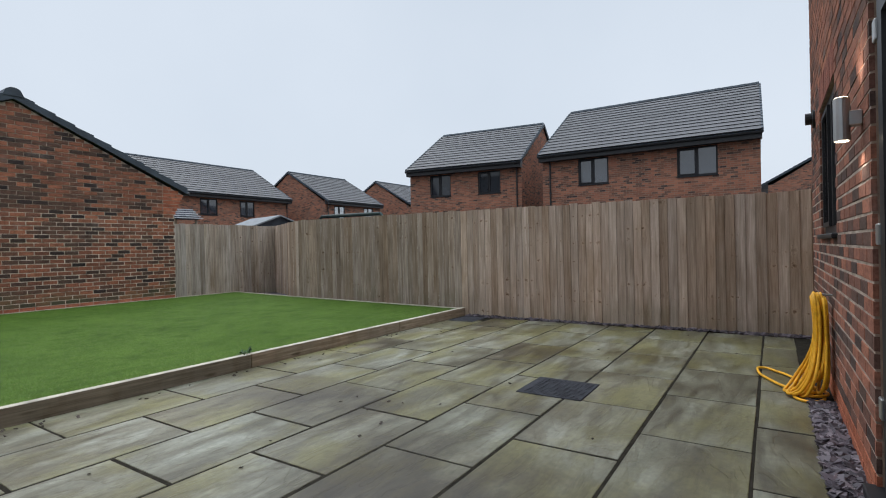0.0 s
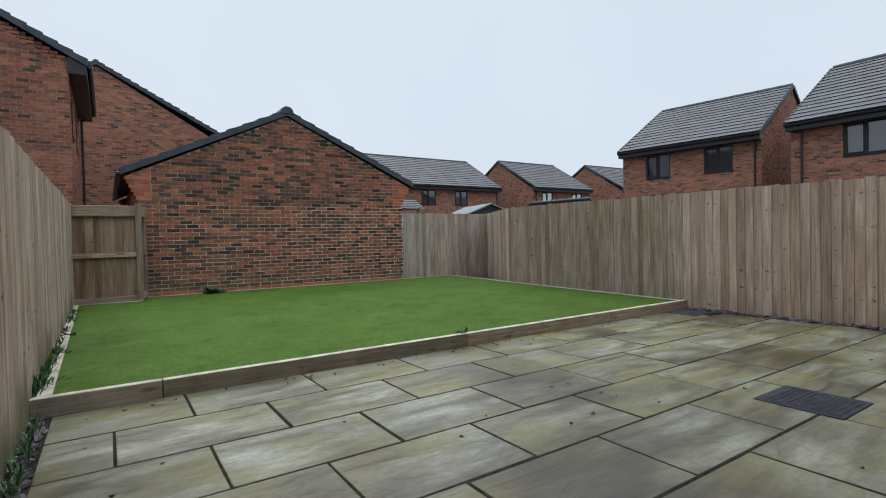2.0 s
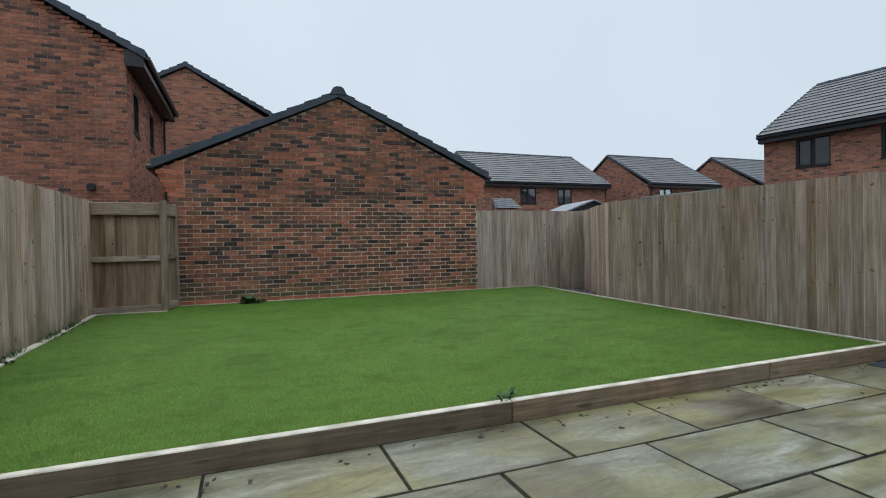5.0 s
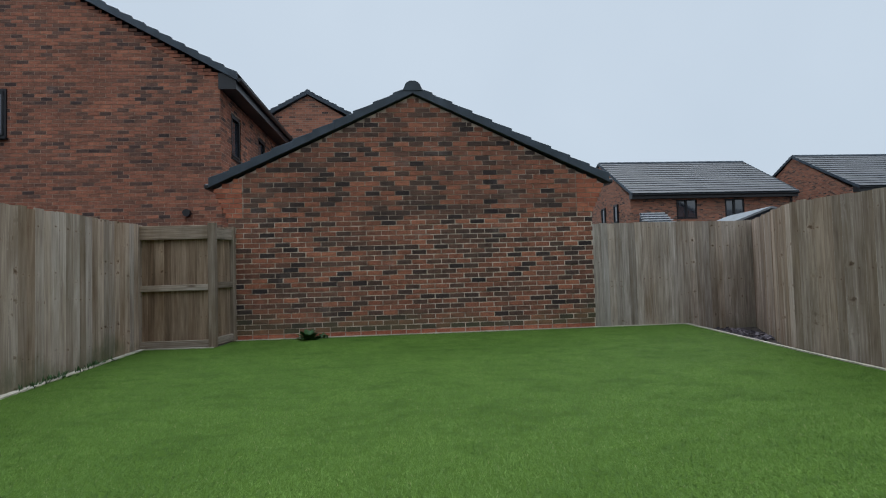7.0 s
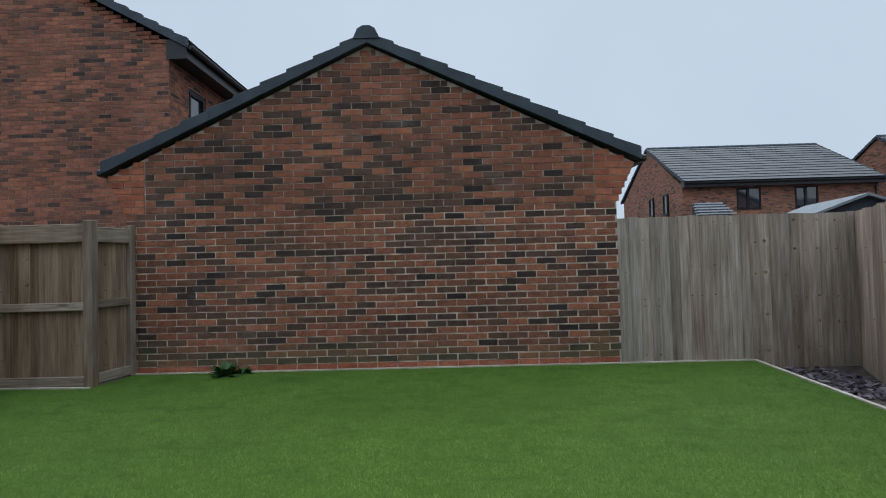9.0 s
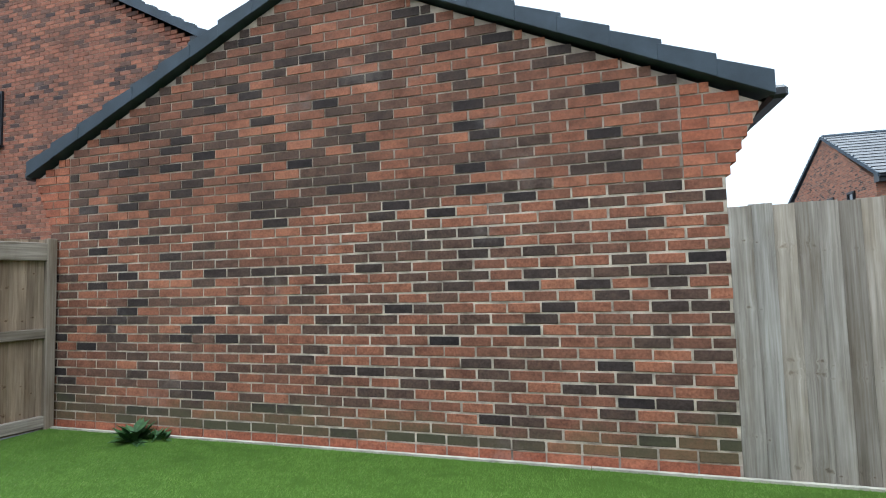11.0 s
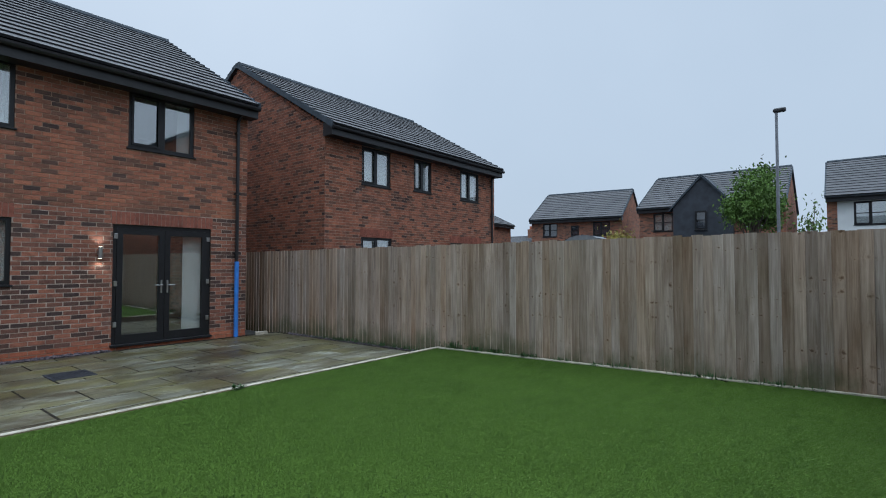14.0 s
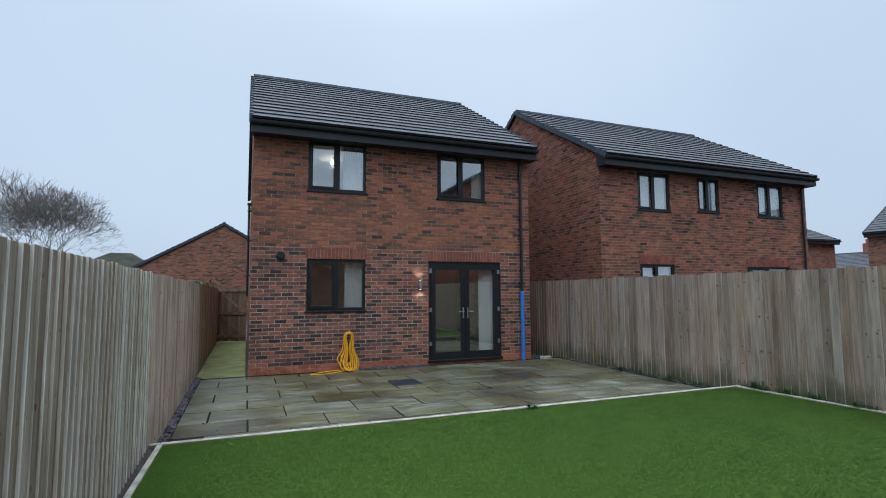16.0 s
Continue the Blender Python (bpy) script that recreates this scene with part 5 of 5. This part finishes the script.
# shed roofs and green frame seen over the fence
shed = thing("shed", "grey felt shed roof just above the fence", "shed", (11.6, 15.0, 0), -12)
part("wall", prism([(-1.15, -0.1), (1.15, -0.1), (1.15, 1.92), (0, 2.36), (-1.15, 1.92)], "y", 0, 2.2), M_clad, shed)
for s in (-1, 1):
    part("roof", prism([(0, 2.43), (s * 1.3, 1.93), (s * 1.3, 1.88), (0, 2.38)], "y", -0.12, 2.3), M_felt, shed, "grey felt roof slope")
porch = thing("porch", "small pitched porch roof with pale grey tiles", "porch", (14.4, 25.8, 0))
for s in (-0.55, 0.55):
    part("post", boxm(s - 0.05, s + 0.05, -0.05, 0.05, -0.1, 2.95), M_post, porch)
rows = [(-0.75 + 0.045 * k, 0.75 - 0.045 * k, -0.35 + 0.16 * k, -0.17 + 0.16 * k, 2.93 + 0.12 * k, 2.98 + 0.12 * k) for k in range(5)]
stuff("porch_tile", boxes_mesh(rows, M_porch), porch)
part("gable", prism([(-0.35, 2.9), (0.5, 2.9), (0.35, 3.45)], "x", -0.6, 0.6), M_clad, porch)
tr = thing("trampoline_frame", "dark green padded tube frame above the fence", "play frame", (12.0, 12.0, 0))
bm = bmesh.new()
cyl(bm, (0, -1.3, 2.27), (0, 1.3, 2.3), 0.06)
for s in (-1, 1):
    cyl(bm, (0, s * 1.3, 2.285), (0, s * 1.48, 2.1), 0.05)
    cyl(bm, (0, s * 1.48, 2.1), (0, s * 1.48, -0.1), 0.05)
part("tube", bm, M_green_pole, tr)

arch = thing("summerhouse", "grey arched roof of a low garden building beyond the fence", "summerhouse", (-14.0, 1.95, 0), 90)
bow = [(0.78 * math.cos(a), 2.38 + 0.34 * math.sin(a)) for a in [math.pi * k / 10 for k in range(11)]]
part("roof", prism(bow, "y", -0.6, 0.6), M_felt, arch)
for k in range(5):
    a = math.pi * (k + 1) / 6
    part("rib", boxm(0.78 * math.cos(a) - 0.02, 0.78 * math.cos(a) + 0.02, -0.62, 0.62, 2.38 + 0.34 * math.sin(a) - 0.01, 2.38 + 0.34 * math.sin(a) + 0.02), M_clad, arch)
part("wall", boxm(-0.74, 0.74, -0.55, 0.55, -0.1, 2.38), M_clad, arch)

lean = thing("garden_shed", "low grey flat-roofed shed past the side gate", "shed", (8.0, -10.4, 0))
part("wall", boxm(0.04, 1.2, 0.04, 1.3, -0.1, 1.93), M_clad, lean)
part("roof", boxm(0, 1.26, 0, 1.4, 1.93, 2.0, bev=0.01), M_felt, lean, "pale grey felt roof")

waste = thing("waste_pipe", "thin black pipe clipped to the side wall of the house", "pipe", (6.2, -0.35, 0))
bm = bmesh.new()
cyl(bm, (0.05, 0, 1.5), (0.05, 0, 3.35), 0.022)
cyl(bm, (0.0, 0, 3.35), (0.085, 0, 3.35), 0.03)
part("pipe", bm, M_black, waste)
for z in (1.9, 2.6, 3.2):
    part("clip", boxm(0.0, 0.08, -0.035, 0.035, z, z + 0.03), M_black, waste)

# street lamp
sl = thing("street_lamp", "tall grey street lamp with a small dark head", "street lamp", (-16.0, 8.35, -0.06))
bm = bmesh.new()
cyl(bm, (0, 0, 0), (0, 0, 1.2), 0.09, 0.085)
cyl(bm, (0, 0, 1.2), (0, 0, 7.2), 0.06, 0.045)
part("pole", bm, M_pole, sl)
bm = boxm(-0.1, 0.1, -0.1, 0.3, 7.15, 7.3, bev=0.04)
part("head", bm, M_black, sl)


def leafy(label, at, height, spread, n, seed, leaf=None, name="tree"):
    g = random.Random(seed)
    t = thing(name, label, name, at)
    bm = bmesh.new()
    cyl(bm, (0, 0, 0), (0, 0, height * 0.5), 0.1, 0.06, 8)
    tips = []
    for _ in range(24):
        a, e = g.uniform(0, 6.3), g.uniform(0.2, 1.3)
        b = Vector((math.cos(a) * math.cos(e), math.sin(a) * math.cos(e), math.sin(e))) * g.uniform(0.5, 1.0)
        b = Vector((b.x * spread, b.y * spread, height * 0.45 + b.z * height * 0.5))
        cyl(bm, (0, 0, height * g.uniform(0.25, 0.5)), b, 0.04, 0.012, 5)
        tips.append(b)
    part("trunk", bm, M_bark, t)
    V = []
    for _ in range(n):
        c = g.choice(tips) + Vector((g.gauss(0, 0.28), g.gauss(0, 0.28), g.gauss(0, 0.28)))
        m = Euler((g.uniform(0, 6), g.uniform(0, 6), g.uniform(0, 6))).to_matrix()
        s = g.uniform(0.05, 0.11)
        V.append([c + m @ Vector(p) * s for p in ((-1, 0, 0), (0, -0.5, 0.1), (1, 0, 0), (0, 0.5, 0.1))])
    stuff("crown", array_mesh(np.array(V), np.array([(0, 1, 2, 3)]), leaf or M_leaf), t)
    return t


leafy("young tree with yellow-green leaves by the road", (-21.5, 6.85, -0.06), 6.6, 1.6, 9000, 8)
leafy("small green shrub tree near the white house", (-24.0, 9.0, -0.06), 4.9, 0.6, 500, 9)


leafy("low bush with yellowing leaves beyond the fence", (-20.0, 1.15, -0.06), 3.35, 0.7, 2200, 11, M_yellow_leaf, "bush")
leafy("dark green shrub behind the side gate", (7.6, -9.0, -0.06), 1.95, 0.3, 500, 12, M_weed, "bush")


def bare(label, at, height, seed):
    """A winter tree: a forked trunk whose limbs divide into a rounded dome of fine twigs."""
    g = random.Random(seed)
    t = thing("tree", label, "tree", at)
    V = []

    def grow(p, d, length, r, depth):
        bits = 2 if depth > 2 else 1
        for k in range(bits):
            q = p + d * length / bits
            u = d.orthogonal().normalized()
            w = d.cross(u)
            ring = [u * math.cos(a) + w * math.sin(a) for a in (0, 1.571, 3.142, 4.712)]
            r2 = max(0.011, r * 0.85)
            V.append([p + c * r for c in ring] + [q + c * r2 for c in ring])
            p, r = q, r2
            d = (d + Vector((g.gauss(0, 0.1), g.gauss(0, 0.1), 0.05))).normalized()
        if depth == 0:
            return
        turn = g.uniform(0, 6.3)
        for k in range(3):
            a = turn + k * 2.1 + g.uniform(-0.4, 0.4)
            u = d.orthogonal().normalized()
            side = u * math.cos(a) + d.cross(u) * math.sin(a)
            nd = (d + side * g.uniform(0.35, 0.85) + Vector((0, 0, 0.1 if depth < 6 else 0.35))).normalized()
            grow(p, nd, length * g.uniform(0.7, 0.92), max(0.012, r * 0.62), depth - 1)
    grow(Vector((0, 0, 0)), Vector((0, 0, 1)), height * 0.15, 0.2, 7)
    ob = new("trunk", array_mesh(np.array(V), BOX_F, M_twig))
    ob.parent = t
    return t


bare("bare leafless winter tree beyond the fence", (20.0, -38, -0.06), 15.5, 2)
bare("bare leafless winter tree with many fine twigs", (24.0, -42, -0.06), 17.0, 5)


def weed(at, size, n, seed, label="small green weed growing at the edge", thin=False):
    g = random.Random(seed)
    t = thing("weed", label, "weed", at, group="weeds")
    V = []
    for _ in range(n):
        a, e = g.uniform(0, 6.3), g.uniform(0.9, 1.5) if thin else g.uniform(0.15, 1.0)
        l = size * g.uniform(0.4, 1)
        d = Vector((math.cos(a) * math.cos(e), math.sin(a) * math.cos(e), math.sin(e)))
        s = Vector((-math.sin(a), math.cos(a), 0)) * l * (0.035 if thin else 0.17)
        o = Vector((g.gauss(0, 0.015), g.gauss(0, 0.09), 0)) if thin else Vector((g.gauss(0, 0.03), g.gauss(0, 0.03), 0))
        V.append([o, o + d * l * 0.55 - s, o + d * l - Vector((0, 0, l * (0.25 if thin else 0.15))), o + d * l * 0.55 + s])
    ob = new("leaves", array_mesh(np.array(V), np.array([(0, 1, 2, 3)]), M_weed))
    ob.parent = t
    return t


weed((1.36, 11.03, lawn_z(11.0) + 0.0), 0.24, 60, 1, "broad-leaved green weed at the foot of the garage wall")
weed((1.55, 11.09, lawn_z(11.0) + 0.0), 0.17, 30, 2, "broad-leaved green weed at the foot of the garage wall")
weed((2.9, 4.825, 0.125), 0.1, 26, 3)
for k, y in enumerate((5.05, 5.5, 5.9, 6.3, 6.45, 7.0, 7.4, 7.8, 8.6, 8.9, 9.3, 9.5, 9.8, 10.1, 10.3)):
    weed((-0.74, y, 0.1), random.uniform(0.11, 0.22), 110, 20 + k, "grassy weed along the foot of the fence", True)
    if k % 3 == 0:
        weed((-0.7, y + 0.1, 0.14), 0.11, 20, 80 + k)
for k, y in enumerate((1.1, 1.5, 1.8, 2.1, 2.3, 2.5, 2.75, 3.1, 3.4, 3.75, 4.1, 4.4)):
    weed((-0.71, y, -0.02), random.uniform(0.09, 0.2), 55, 50 + k, "grassy weed along the foot of the fence", True)

rub = thing("stone_offcut", "pale broken slab offcut by the corner of the house", "stone", (-0.32, 0.12, -0.02))
part("stone", prism([(-0.14, -0.07), (0.1, -0.09), (0.16, 0.03), (0.02, 0.09), (-0.12, 0.05)], "z", 0, 0.07), M_edging, rub)

# ---- patio slabs, piece by piece ----
ROWS = [0.15, 0.46, 1.06, 1.69, 2.3, 2.9, 3.52, 4.13, 4.73]
cache = {}
for r, (ya, yb) in enumerate(zip(ROWS, ROWS[1:])):
    x = (-0.77 if r % 2 else -1.23) - 0.93
    edges = []
    while x < 7.0:
        edges.append(x)
        x += 0.93
    edges.append(x)
    for a, b in zip(edges, edges[1:]):
        a, b = max(a, -0.66), min(b, 7.0)
        if b - a < 0.08:
            continue
        w, d = round(b - a - 0.02, 3), round(yb - ya - 0.02, 3)
        if (w, d) not in cache:
            bm = boxm(-w / 2, w / 2, -d / 2, d / 2, -0.025, 0, bev=0.003)
            me = mesh_of(bm, M_slab)
            me.materials.append(M_joint)
            for f in me.polygons:
                if f.normal.z < 0.4:
                    f.material_index = 1
            cache[(w, d)] = me
        cx, cy = (a + b) / 2, (ya + yb) / 2
        if abs(cx - 6.72) < 0.3 and abs(cy - 4.46) < 0.2:
            continue
        o = new("slab", cache[(w, d)])
        o.parent = bed
        o.matrix_local = pose(cx + random.uniform(-0.004, 0.004), cy + random.uniform(-0.003, 0.003), random.uniform(-0.0015, 0.0015), random.uniform(-0.12, 0.12), random.uniform(-0.12, 0.12), random.uniform(-0.25, 0.25))

# ---- whole bricks of the garage wall, one by one ----
for q in near[:290]:
    o = new("brick", gbrick)
    o.parent = gwall
    o.matrix_local = pose((q[0] + q[1]) / 2 + random.uniform(-0.002, 0.002), random.uniform(-0.003, 0.0012), q[2] + random.uniform(-0.002, 0.002), 0, random.uniform(-0.5, 0.5), 0) @ Matrix.Diagonal((random.uniform(0.985, 1.008), 1, random.uniform(0.95, 1.03), 1))
